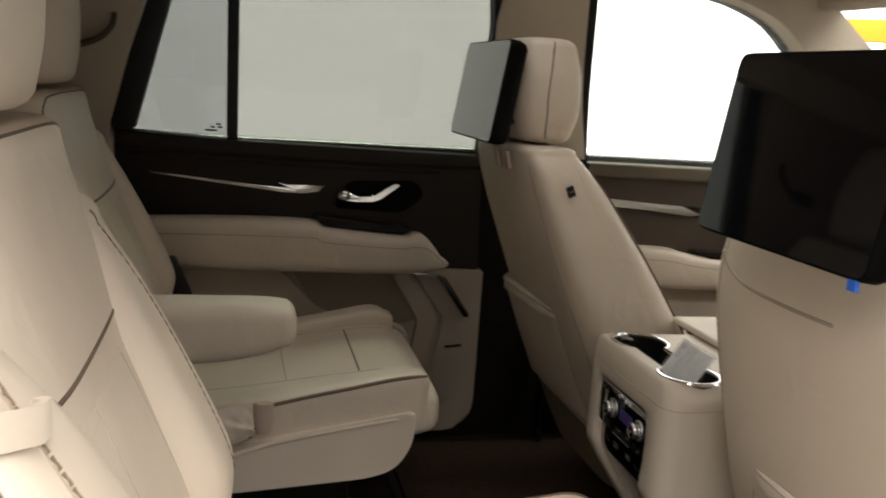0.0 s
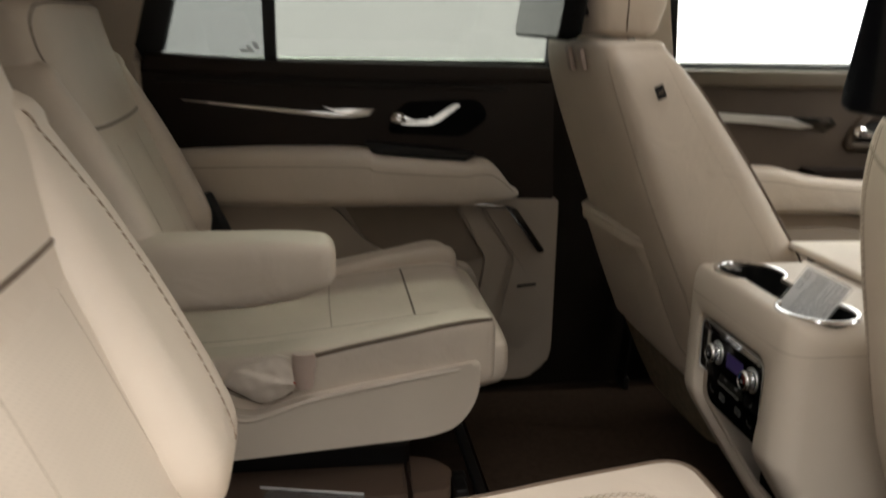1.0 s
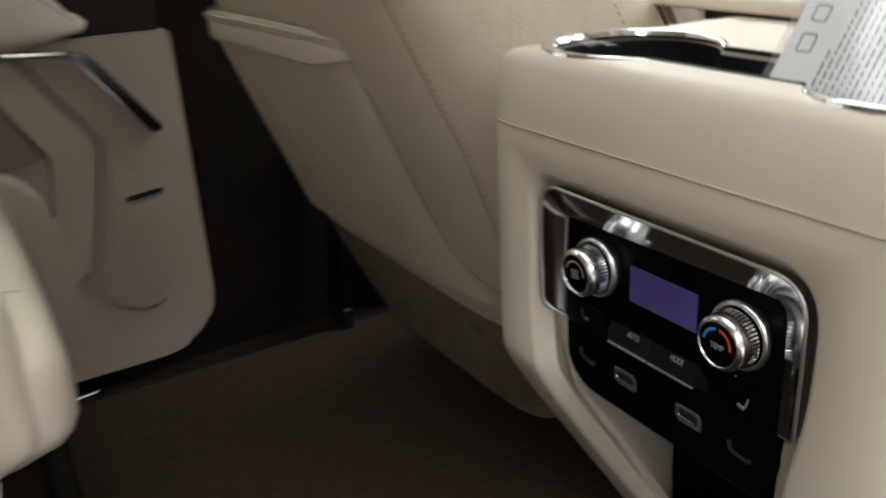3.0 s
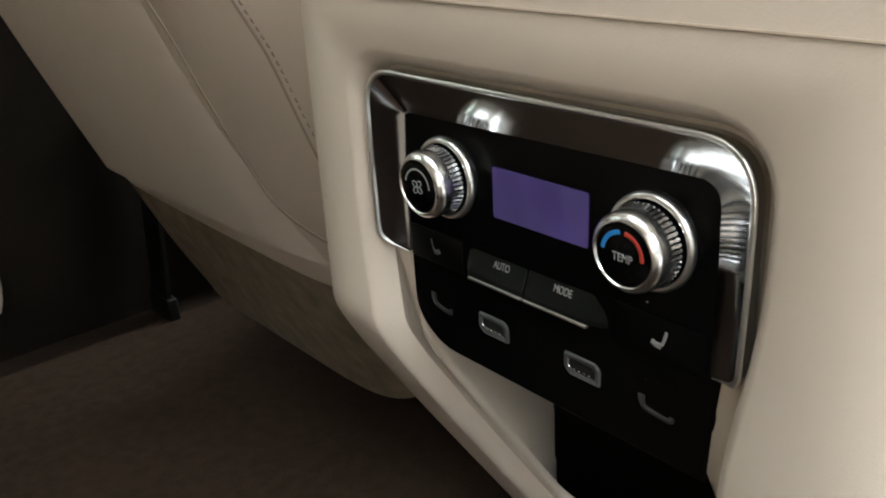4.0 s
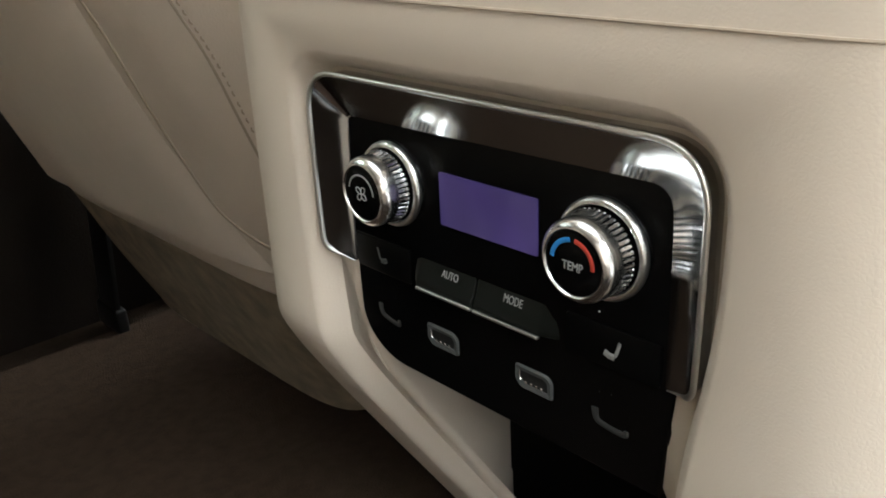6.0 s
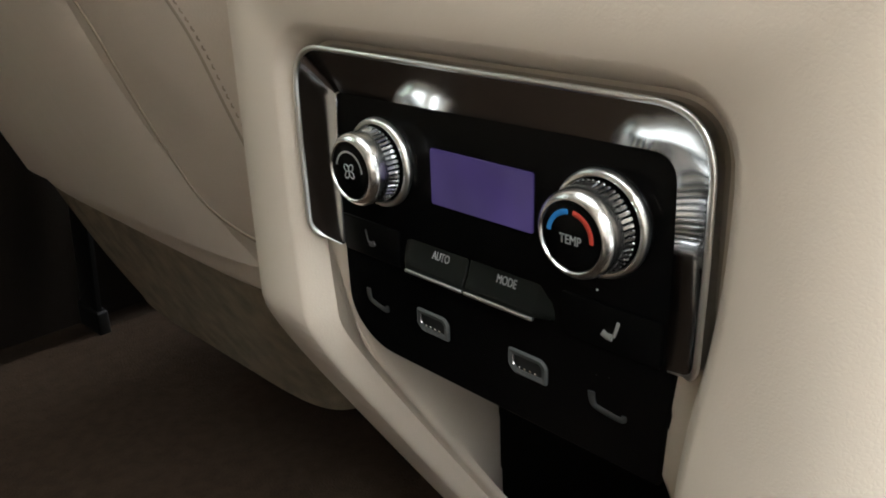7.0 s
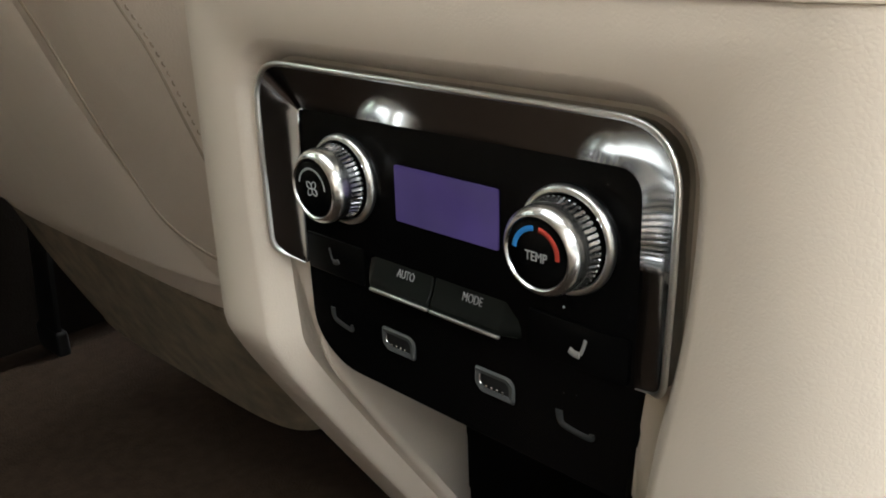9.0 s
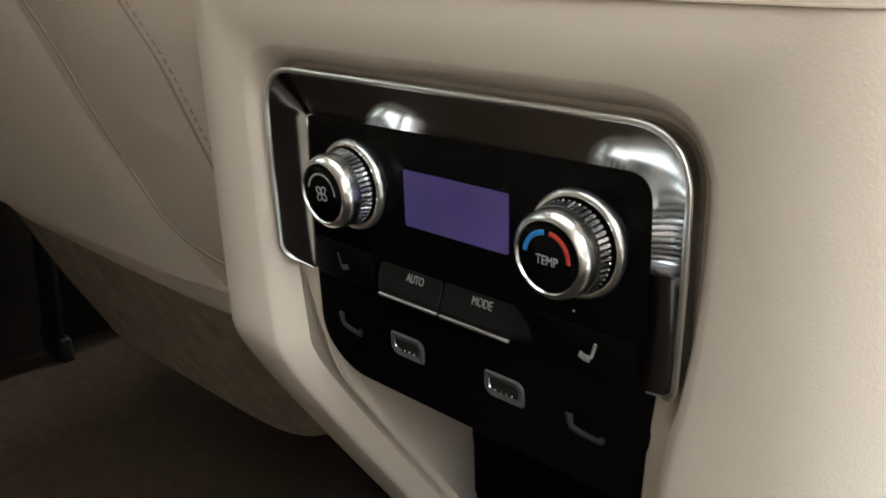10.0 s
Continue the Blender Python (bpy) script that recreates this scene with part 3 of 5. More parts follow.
def front_door(s, name, label):
    d = tagged(new(name), label, "door", kind="structure")

    def pl(nm, poly, y0, y1, material, lab="", r=0.004, seg=2):
        return part(nm, prism(poly, *sorted((s * y0, s * y1)), r, seg), material, d, lab)

    part("outer_skin", rbox((0.95, 0.05, 0.70), (0.70, s * 0.86, 0.36), 0.01), BODYPAINT, d)
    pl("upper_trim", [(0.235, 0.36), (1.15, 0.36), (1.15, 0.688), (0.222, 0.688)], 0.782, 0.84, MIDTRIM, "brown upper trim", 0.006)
    pl("belt_cap", [(0.222, 0.662), (1.15, 0.655), (1.15, 0.690), (0.222, 0.694)], 0.770, 0.84, BELT, "taupe belt roll under the window", 0.008, 3)
    pl("chrome_strip", [(0.25, 0.594), (0.388, 0.586), (0.503, 0.574), (0.537, 0.578), (0.484, 0.597), (0.25, 0.612)], 0.772, 0.79, LIPMETAL, "wide bright chrome strip", 0.002)
    pl("strip_wedge", [(0.490, 0.598), (0.540, 0.577), (0.566, 0.566), (0.593, 0.582), (0.578, 0.597)], 0.777, 0.79, DARKCHROME, "", 0.003)
    handle_set(d, s, 0.618, 0.566, 0.782, 0.185, MIDTRIM)
    armrest_body(d, s, [(0.27, 0.745, 0.40, 0.500), (0.44, 0.735, 0.395, 0.495), (0.50, 0.732, 0.393, 0.482), (0.60, 0.730, 0.390, 0.470), (0.80, 0.735, 0.384, 0.456), (0.87, 0.755, 0.385, 0.425)])
    pl("armrest_dark_plate", [(0.52, 0.49), (0.56, 0.473), (0.84, 0.452), (0.84, 0.488)], 0.745, 0.79, DOORTRIM, "dark window switch tray")
    pl("lower_trim", rounded([(0.235, 0.02), (1.15, 0.02), (1.15, 0.392), (0.235, 0.40)], 0.02), 0.768, 0.84, TRIM, "cream lower trim", 0.008, 3)
    pl("brace", rounded([(0.74, 0.385), (0.79, 0.385), (0.88, 0.23), (0.86, 0.10), (0.82, 0.10), (0.83, 0.23)], 0.012), 0.748, 0.78, TRIM, "", 0.006)
    pl("map_pocket", rounded([(0.24, 0.05), (0.80, 0.05), (0.79, 0.25), (0.73, 0.34), (0.60, 0.36), (0.24, 0.36)], 0.03), 0.752, 0.78, TRIM, "", 0.01, 3)
    return d


front_door(1, "door_2", "closed driver's door with brown upper trim and chrome strip")
front_door(-1, "door_3", "closed passenger's door with brown upper trim and chrome strip")
for s, nm in ((1, "window_2"), (-1, "window_3")):
    w = tagged(new(nm), "clear front side window", "window", kind="structure")
    poly = [(0.215, 0.68), (1.03, 0.68)] + [p for p in reversed(ARC)]
    pane("pane", poly, s * 0.82, GLASS, w)
setting("wall_right", prism([(-2.0, 0.0), (-0.98, 0.0), (-0.98, 0.70), (-0.90, 1.12), (-2.0, 1.12)], -0.86, -0.765, 0.012, 3), TRIM, "cream rear quarter trim beside the open door", "wall")
setting("pillar_right", prism([(0.02, 0.0), (0.23, 0.0), (0.20, 1.12), (0.06, 1.12)], -0.87, -0.78, 0.01, 3), TRIM, "cream centre pillar beside the open door", "pillar")
setting("sill_right", rbox((1.1, 0.12, 0.05), (-0.48, -0.86, -0.03), 0.012), BLACKP, "black door sill plate", "sill")

# dashboard and steering wheel, seen past the driver's seat
dash = thing("dashboard", "brown and cream moulded dashboard under the windscreen", "dashboard")
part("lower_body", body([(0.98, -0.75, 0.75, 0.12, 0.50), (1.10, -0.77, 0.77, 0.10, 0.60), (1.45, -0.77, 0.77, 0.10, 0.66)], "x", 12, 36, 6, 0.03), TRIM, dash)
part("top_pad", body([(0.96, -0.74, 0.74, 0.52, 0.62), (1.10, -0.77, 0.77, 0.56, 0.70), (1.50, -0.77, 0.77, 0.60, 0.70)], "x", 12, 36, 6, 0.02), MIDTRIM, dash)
wheel = thing("steering_wheel", "taupe leather steering wheel with dark hub", "steering wheel")
wm = pose(0.70, 0.40, 0.60, 0, -66, 0)
ring = [wm @ Vector((0.185 * math.cos(2 * math.pi * k / 48), 0.185 * math.sin(2 * math.pi * k / 48), 0)) for k in range(48)]
part("rim", tube(ring, 0.016, 12, closed=True, up=(1, 0, 0)), WHEELSKIN, wheel)
hubm = bmesh.new()
bmesh.ops.create_uvsphere(hubm, u_segments=24, v_segments=12, radius=0.075, matrix=wm @ Matrix.Diagonal((1, 1, 0.45, 1)))
part("hub", hubm, MIDTRIM, wheel)
for a in (0, 180, 270):
    k = math.radians(a + 90)
    part("spoke", tube([wm @ Vector((0.05 * math.cos(k), 0.05 * math.sin(k), 0)), wm @ Vector((0.18 * math.cos(k), 0.18 * math.sin(k), 0))], 0.016, 10, flat=0.5), SATIN, wheel)
col = tube([wm @ Vector((0, 0, -0.01)), wm @ Vector((0, 0, -0.36))], 0.05, 16)
part("column", col, MIDTRIM, wheel)


# ---- centre console ----
def face_x(z):
    """How far the rear face of the console falls back towards the floor."""
    d = max(0.0, 0.302 - z)
    return 0.66 * d * d / (d + 0.012)


def pillow(profile, y0, y1, r, seg=7):
    """A profile in x and z drawn out along y, its side edges rounded by r."""
    xs, zs = [p[0] for p in profile], [p[1] for p in profile]
    cx, cz, hx, hz = (min(xs) + max(xs)) / 2, (min(zs) + max(zs)) / 2, (max(xs) - min(xs)) / 2, (max(zs) - min(zs)) / 2
    angs = [90 * (1 - j / seg) for j in range(seg)] + [0]

    def ring(a, y):
        d = r * (1 - math.cos(math.radians(a)))
        return [(cx + (x - cx) * (1 - d / hx), y, cz + (z - cz) * (1 - d / hz)) for x, z in profile]

    rings = [ring(a, y0 + r - r * math.sin(math.radians(a))) for a in angs] + [ring(a, y1 - r + r * math.sin(math.radians(a))) for a in reversed(angs)]
    return loft(rings)


def carve(ob, cutter):
    """Cuts one mesh out of another and keeps the result."""
    cut = new("cutter", mesh_of("cutter", cutter, PLASTIC))
    mod = ob.modifiers.new("cut", "BOOLEAN")
    mod.operation, mod.object, mod.solver = "DIFFERENCE", cut, "EXACT"
    bpy.context.view_layer.update()
    dg = bpy.context.evaluated_depsgraph_get()
    me = bpy.data.meshes.new_from_object(ob.evaluated_get(dg))
    ob.modifiers.clear()
    old = ob.data
    ob.data = me
    bpy.data.meshes.remove(old)
    bpy.data.objects.remove(cut)
    me.shade_smooth()
    me.set_sharp_from_angle(angle=radians(42))


# unseen glass roof over the second row, added to bring light from above
ROOF = rounded([(-0.46, -0.36), (0.04, -0.36), (0.04, 0.36), (-0.46, 0.36)], 0.06, 6)
carve(ceiling, prism(ROOF, 1.15, 1.25, 0, axis="z"))
skylight = tagged(new("window_roof_added"), "dark tinted glass roof, unseen, added to let light in", "roof window", kind="structure")
part("pane", prism(outset_xz(ROOF, 1.02), 1.216, 1.220, 0, axis="z"), ROOFGLASS, skylight)
part("window_frame", tube([(x, y, 1.186) for x, y in outset_xz(ROOF, 0.985)], 0.008, 8, closed=True), HEADLINER, skylight, "cream rolled edge of the opening")

console = thing("centre_console", "cream moulded centre console with cup holders and rear climate panel", "console")
prof = [(-0.0105, 0.458), (-0.0118, 0.443)] + [(-0.012, z) for z in (0.43, 0.40, 0.36, 0.33)] + [(-0.012 + face_x(z), z) for z in list(np.arange(0.312, 0.19, -0.005)) + [0.18, 0.16, 0.13, 0.10, 0.05, 0.0]]
prof = prof + [(0.62, 0.0), (0.62, 0.466), (0.16, 0.4715)] + rounded([(0.10, 0.4725), (-0.006, 0.4740), (-0.0105, 0.458)], [0, 0.010, 0.0], 5)[:-1]
body_ob = part("body", pillow(prof, -0.138, 0.138, 0.030), PLASTIC, console, "cream grained plastic body")
line = [(-0.0121, y, 0.4365) for y in np.linspace(0.108, -0.108, 12)]
side_r = [(0.018 - 0.030 * math.cos(math.radians(a)), -0.108 - 0.030 * math.sin(math.radians(a)), 0.4365) for a in (15, 30, 45, 60, 75, 90)] + [(0.10, -0.1381, 0.4365), (0.40, -0.1381, 0.4365)]
side_l = [(x, -y, z) for x, y, z in reversed(side_r)]
part("parting_line", tube(side_l + line + side_r, 0.0005, 6), CREASE, console)

# recess round the climate panel: a rolled edge, a sloping wall and a floor that follows the face down
REC = [(0.0838, 0.4104), (-0.0826, 0.4100), (-0.0828, 0.3600), (-0.0737, 0.3100), (-0.0716, 0.1340), (0.0745, 0.1500), (0.0775, 0.2850), (0.0832, 0.3350)]
REC_R = [0.0165, 0.0190, 0.03, 0.03, 0.012, 0.014, 0.03, 0.03]


def widened(poly, radii, d, seg=7):
    """The outline moved outwards by d with mitred corners, then rounded; hollow corners keep a small radius."""
    k = len(poly)
    pts, rad = [], []
    for i in range(k):
        p0, p1, p2 = Vector(poly[i - 1]), Vector(poly[i]), Vector(poly[(i + 1) % k])
        t0, t1 = (p1 - p0).normalized(), (p2 - p1).normalized()
        n0, n1 = Vector((-t0.y, t0.x)), Vector((-t1.y, t1.x))
        m = (n0 + n1) / (1 + n0.dot(n1))
        turn = t0.x * t1.y - t0.y * t1.x
        pts.append(tuple(p1 + m * d * SIDE))
        rad.append(max(0.002, radii[i] + d) if turn * SIDE < 0 else max(0.003, radii[i] - 0.3 * d))
    return dense(rounded(pts, rad, seg), 0.006, 6)


SIDE = 1 if sum(REC[i - 1][0] * REC[i][1] - REC[i][0] * REC[i - 1][1] for i in range(len(REC))) < 0 else -1


def dense(poly, step=0.006, most=0):
    """The outline with points added along its long sides; with most, always that many a side."""
    out = []
    for i in range(len(poly)):
        a, b = Vector(poly[i - 1]), Vector(poly[i])
        k = most if most else max(1, int((b - a).length / step))
        out += [tuple(a + (b - a) * (j / k)) for j in range(k)]
    return out


def outset(poly, d):
    k = len(poly)
    area = sum(poly[i - 1][0] * poly[i][1] - poly[i][0] * poly[i - 1][1] for i in range(k))
    sg = 1 if area > 0 else -1
    out = []
    for i in range(k):
        t = (Vector(poly[(i + 1) % k]) - Vector(poly[i - 1])).normalized()
        out.append((poly[i][0] + sg * t.y * d, poly[i][1] - sg * t.x * d))
    return out


cut_rings = []
for d, x in ((0.0088, -0.03), (0.0088, -0.01225), (0.0077, -0.0120), (0.0064, -0.0113), (0.0052, -0.0102), (0.0040, -0.0086), (0.0029, -0.0068), (0.0018, -0.0046), (0.0009, -0.0026), (0.0003, -0.0012), (0.0, -0.0004)):
    cut_rings.append([(x + face_x(z), y, z) for y, z in widened(REC, REC_R, d)])
carve(body_ob, loft(cut_rings))
# open bin below the panel, its front edge rolled, its side wall running back to a black sheet
BIN = [(0.0655, 0.3320), (-0.0674, 0.3320), (-0.0662, 0.1500), (0.0630, 0.1700)]
BIN_R = [0.004, 0.004, 0.008, 0.010]
bin_rings = []
for d, x in ((0.0034, -0.0012), (0.0034, -0.0008), (0.0024, -0.0004), (0.0012, 0.0006), (0.0004, 0.0020), (0.0, 0.0042)):
    bin_rings.append([(x + face_x(z), y, z) for y, z in widened(BIN, BIN_R, d)])
bin_rings.append([(0.110, -0.0670 + (y + 0.0670) * 1.200, 0.085 + (z - 0.15) * 1.42) for y, z in widened(BIN, BIN_R, 0.0)])
bin_rings.insert(0, [(-0.08, y, z) for y, z in widened(BIN, BIN_R, 0.0034)])
carve(body_ob, loft(bin_rings))
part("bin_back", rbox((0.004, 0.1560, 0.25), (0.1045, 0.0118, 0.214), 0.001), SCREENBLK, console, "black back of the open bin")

# cup holders: one well of two lobes
CUPX, CUPR = 0.046, 0.0425


def peanut(r, neck):
    """The outline of two joined cup wells, in x and y."""
    out = []
    c1, c2 = 0.073, -0.085
    a = math.degrees(math.asin(neck / r))
    for j in range(19):
        t = math.radians(-90 + a + (360 - 2 * a) * j / 18)
        out.append((CUPX + r * math.cos(t), c1 + r * math.sin(t)))
    for j in range(19):
        t = math.radians(90 + a + (360 - 2 * a) * j / 18)
        out.append((CUPX + r * math.cos(t), c2 + r * math.sin(t)))
    return out


PEA = peanut(CUPR, 0.0235)
carve(body_ob, loft([[(x, y, 0.385) for x, y in PEA], [(x, y, 0.52) for x, y in PEA]]))
well = loft([[(x, y, 0.469) for x, y in PEA], [(x, y, 0.395) for x, y in peanut(CUPR - 0.003, 0.0215)], [(x, y, 0.392) for x, y in peanut(CUPR - 0.008, 0.018)]], caps=False)
fl_ring = [v for v in well.verts if v.co.z < 0.3925]
well.faces.new(fl_ring)
part("cup_well", well, BLACKP, console, "deep black twin cup well")
ringpts = [(x, y, 0.4730 - 0.02 * (x - 0.02)) for x, y in peanut(CUPR + 0.002, 0.0245)]
for lobe in (ringpts[:19], ringpts[19:]):
    part("cup_ring", tube(lobe, lambda f: 0.0012 + 0.0028 * math.sin(math.pi * f) ** 0.5, 8, flat=0.75), CHROME, console, "bright chrome crescent round a cup holder")
for p, q in ((ringpts[18], ringpts[19]), (ringpts[37], ringpts[0])):
    part("well_edge", tube([p, q], 0.0014, 8), BLACKP, console, "black edge between the cup holders")
part("gap", rbox((0.020, 0.274, 0.008), (0.173, 0, 0.4715), 0.001), BLACKP, console)
lid_poly = rounded([(0.158, 0.4738), (0.62, 0.4675), (0.62, 0.4800), (0.40, 0.4805), (0.162, 0.4835)], [0.003, 0.005, 0.005, 0.02, 0.0055], 6)
lid = part("lid", pillow(lid_poly, -0.186, 0.186, 0.0042), LEATHER, console, "padded cream leather armrest lid")
sewn("seam", [lid], [(0.30, 0.17, 0.5), (0.285, 0.06, 0.5), (0.28, -0.06, 0.5), (0.30, -0.17, 0.5)], (0, 0, -1), CREASE, console, 0.0014, 40)
part("lid_catch", rbox((0.022, 0.04, 0.008), (0.34, 0.02, 0.4800), 0.003), SATIN, console, "small satin catch")


# rear climate panel
def bent(poly, x):
    return [(x + face_x(z), y, z) for y, z in poly]


PLATE = rounded([(0.0700, 0.405), (-0.074, 0.405), (-0.072, 0.335), (-0.0685, 0.300), (-0.0680, 0.2960), (0.055, 0.2965), (0.0700, 0.308), (0.0705, 0.332)], [0.008, 0.008, 0, 0, 0, 0.012, 0.010, 0], 5)
face = part("climate_panel", loft([[(x, y, z) for y, z in outset(PLATE, d)] for x, d in ((0.006, 0), (-0.0002, 0), (-0.0010, -0.0008))]), PIANO, console, "piano black rear climate control panel")


# bezel: a wide slope from a bright lip down to the panel, with a foot on either side
LIPX, LOWX = -0.0082, -0.0014
OUTER = rounded([(0.0712, 0.3346), (0.0822, 0.3386), (0.0826, 0.3720), (0.0822, 0.4090), (-0.0810, 0.4086), (-0.0813, 0.3720), (-0.0805, 0.3384), (-0.0692, 0.3348)], [0, 0.0120, 0, 0.0160, 0.0180, 0, 0.0075, 0], 12)
INNER = rounded([(0.0702, 0.3352), (0.0700, 0.3400), (0.0696, 0.3720), (0.0682, 0.3928), (-0.0676, 0.3944), (-0.0682, 0.3720), (-0.0684, 0.3400), (-0.0686, 0.3352)], [0, 0.0010, 0, 0.0024, 0.0080, 0, 0.0010, 0], 12)


def lie(y, z, f):
    """Depth of the slope; towards the feet it lies in the plane of its upright."""
    if z < 0.362:
        f = min(1.0, max(0.0, (0.0826 - y) / 0.0128 if y > 0 else (0.0813 + y) / 0.0129))
    arch = 0.10 + 0.45 * min(1.0, max(0.0, (0.398 - z) / 0.014))
    return LIPX + (LOWX - LIPX) * (f + arch * f * (1 - f))


def slope():
    """The bezel's strip from the outer to the inner outline, closed behind."""
    bm = bmesh.new()
    vs = []
    for f, back in [(0.0, 0.002)] + [(f, None) for f in np.linspace(0.0, 1.0, 15)] + [(1.0, 0.003)]:
        row = []
        for a, b in zip(OUTER, INNER):
            y, z = a[0] + (b[0] - a[0]) * f, a[1] + (b[1] - a[1]) * f
            row.append(bm.verts.new((lie(y, z, f) if back is None else back, y, z)))
        vs.append(row)
    for a, b in zip(vs, vs[1:]):
        for k in range(len(a) - 1):
            bm.faces.new((a[k], a[k + 1], b[k + 1], b[k]))
    for e in (0, -1):
        bm.faces.new([v[e] for v in vs])
    return bm


bezel = part("bezel", slope(), BEZEL, console, "smoked chrome sloping bezel", sharp=30)
part("lip", tube([(lie(y, z, 0.0) - 0.0001, y, z) for y, z in OUTER], lambda f: 0.00100 * min(1.0, 0.2 + 9 * f, 0.2 + 9 * (1 - f)), 10, flat=0.9, up=(1, 0, 0)), LIPMETAL, bezel, "thin bright metal lip")
part("inner_edge", tube([(-0.0015, y, z) for y, z in INNER if y > 0.06], 0.00035, 6, up=(1, 0, 0)), CHROME, bezel)


def flat_on_face(me, y, z, x, sz=1.0):
    """Turns lettering so that it reads from behind the console."""
    me.transform(Matrix(((0, 0, -1, x), (-sz, 0, 0, y), (0, sz, 0, z), (0, 0, 0, 1))))
    return me


def lettering(words, size, y, z, x, parent, material=PAINTW, squeeze=1.0):
    me = text_mesh(words, size)
    me.transform(Matrix.Diagonal((squeeze, 1, 1, 1)))
    flat_on_face(me, y, z, x)
    me.materials.clear()
    me.materials.append(material)
    ob = new("lettering", me)
    ob.parent = parent
    ob["label"] = "white lettering " + words
    return ob


def yz_plate(poly, x0, x1, r=0.0, seg=2):
    return prism(poly, x0, x1, r, seg, axis="x")


lcd = part("display", yz_plate(rounded([(0.0210, 0.3808), (-0.0217, 0.3808), (-0.0217, 0.3622), (0.0210, 0.3622)], 0.0008), -0.0016, 0.002), LCD, face, "violet back-lit blank display")


def knob(yc, zc, label):
    """A climate knob: fixed ring, toothed collar, bell-shaped satin rim and dark cap."""
    k = new("knob")
    k.parent = face
    k["label"] = label

    def turned(profile, n=72, teeth=0):
        rings = []
        for x, r, deep in profile:
            ring_ = []
            for j in range(n):
                a = 2 * math.pi * j / n
                w = (j * teeth / n) % 1.0 if teeth else 0.0
                rr = r - deep * min(1.0, max(0.0, abs(2 * w - 1) * 2.2 - 0.55)) if teeth else r
                ring_.append((x, yc + rr * math.cos(a), zc + rr * math.sin(a)))
            rings.append(ring_)
        return loft(rings)

    part("knob_ring", turned([(0.0, 0.0148, 0), (-0.0014, 0.0156, 0), (-0.0024, 0.0155, 0), (-0.0032, 0.0150, 0), (-0.0036, 0.0144, 0), (-0.0036, 0.0138, 0), (-0.0030, 0.0134, 0), (0.0, 0.0134, 0)], 96), LIPMETAL, k, "fixed bright metal ring")
    part("knob_neck", turned([(0.0, 0.0126, 0), (-0.0052, 0.0122, 0), (-0.0054, 0.008, 0)], 64), PIANO, k, "dark neck")
    # Core is black so the gaps between the chrome teeth read as shaded.
    part("knob_dark_core", turned([(-0.0040, 0.0108, 0), (-0.0044, 0.0117, 0), (-0.0092, 0.0113, 0), (-0.0098, 0.0100, 0)], 64), PIANO, k, "dark core that blackens the gaps between the teeth")
    teeth = bmesh.new()
    for j in range(46):
        a, half = 2 * math.pi * j / 46, 0.33 * 2 * math.pi / 46
        rows = []
        for x, r in ((-0.0042, 0.0119), (-0.0046, 0.0130), (-0.0052, 0.0132), (-0.0058, 0.0130), (-0.0066, 0.0126), (-0.0084, 0.0124), (-0.0092, 0.0121)):
            rows.append([(x, yc + q * math.cos(a + w), zc + q * math.sin(a + w)) for q, w in ((0.0110, -half), (r - 0.0003, -half), (r, -half * 0.55), (r, half * 0.55), (r - 0.0003, half), (0.0110, half))])
        loft(rows, bm=teeth)
    part("knob_teeth", teeth, TOOTHED, k, "ring of narrow chrome teeth", sharp=30)
    part("knob_rim", turned([(-0.0088, 0.0112, 0), (-0.0087, 0.0121, 0), (-0.0090, 0.0126, 0), (-0.0098, 0.0126, 0), (-0.0112, 0.0126, 0), (-0.0124, 0.0125, 0), (-0.0134, 0.0122, 0), (-0.0141, 0.0117, 0), (-0.0147, 0.0111, 0), (-0.0152, 0.0105, 0), (-0.0153, 0.0101, 0), (-0.0150, 0.0098, 0), (-0.0146, 0.0096, 0)], 96), KNOBMETAL, k, "bell-shaped satin rim")
    part("knob_cap", turned([(-0.0130, 0.0098, 0), (-0.0148, 0.0096, 0), (-0.0151, 0.0086, 0), (-0.0152, 0.002, 0)], 64), PIANO, k, "gloss black cap")
    return k


KZ, CAPX = 0.3714, -0.0154
for yc, words, label in ((0.0458, "", "chrome fan speed knob with a toothed collar"), (-0.0458, "TEMP", "chrome temperature knob with a toothed collar")):
    k = knob(yc, KZ, label)

    def arc(a0, a1, r, material, name, w=0.0006):
        pts = [(CAPX, yc + r * math.sin(math.radians(a)), KZ + r * math.cos(math.radians(a))) for a in np.linspace(a0, a1, 18)]
        part(name, tube(pts, w, 6, flat=0.25, up=(1, 0, 0)), material, k)

    if words:
        arc(7, 84, 0.0070, PAINTB, "marking", 0.00072)
        arc(-7, -92, 0.0070, PAINTR, "marking", 0.00072)
        lettering("TEMP", 0.0037, yc - 0.0002, KZ - 0.0008, CAPX, k, SOFTMARK, squeeze=0.80)
    else:
        arc(78, -88, 0.0066, SOFTMARK, "marking", 0.00035)
        for q in range(4):
            a = math.radians(38 + 90 * q)
            cy, cz = yc + 0.0016 * math.cos(a), KZ + 0.0016 * math.sin(a)
            ringp = [(CAPX, cy + (0.0014 * math.cos(t) * math.cos(a) - 0.0010 * math.sin(t) * math.sin(a)), cz + (0.0014 * math.cos(t) * math.sin(a) + 0.0010 * math.sin(t) * math.cos(a))) for t in np.linspace(0, 2 * math.pi, 14)[:-1]]
            part("fan_mark", tube(ringp, 0.00018, 5, closed=True, up=(1, 0, 0)), SOFTMARK, k)

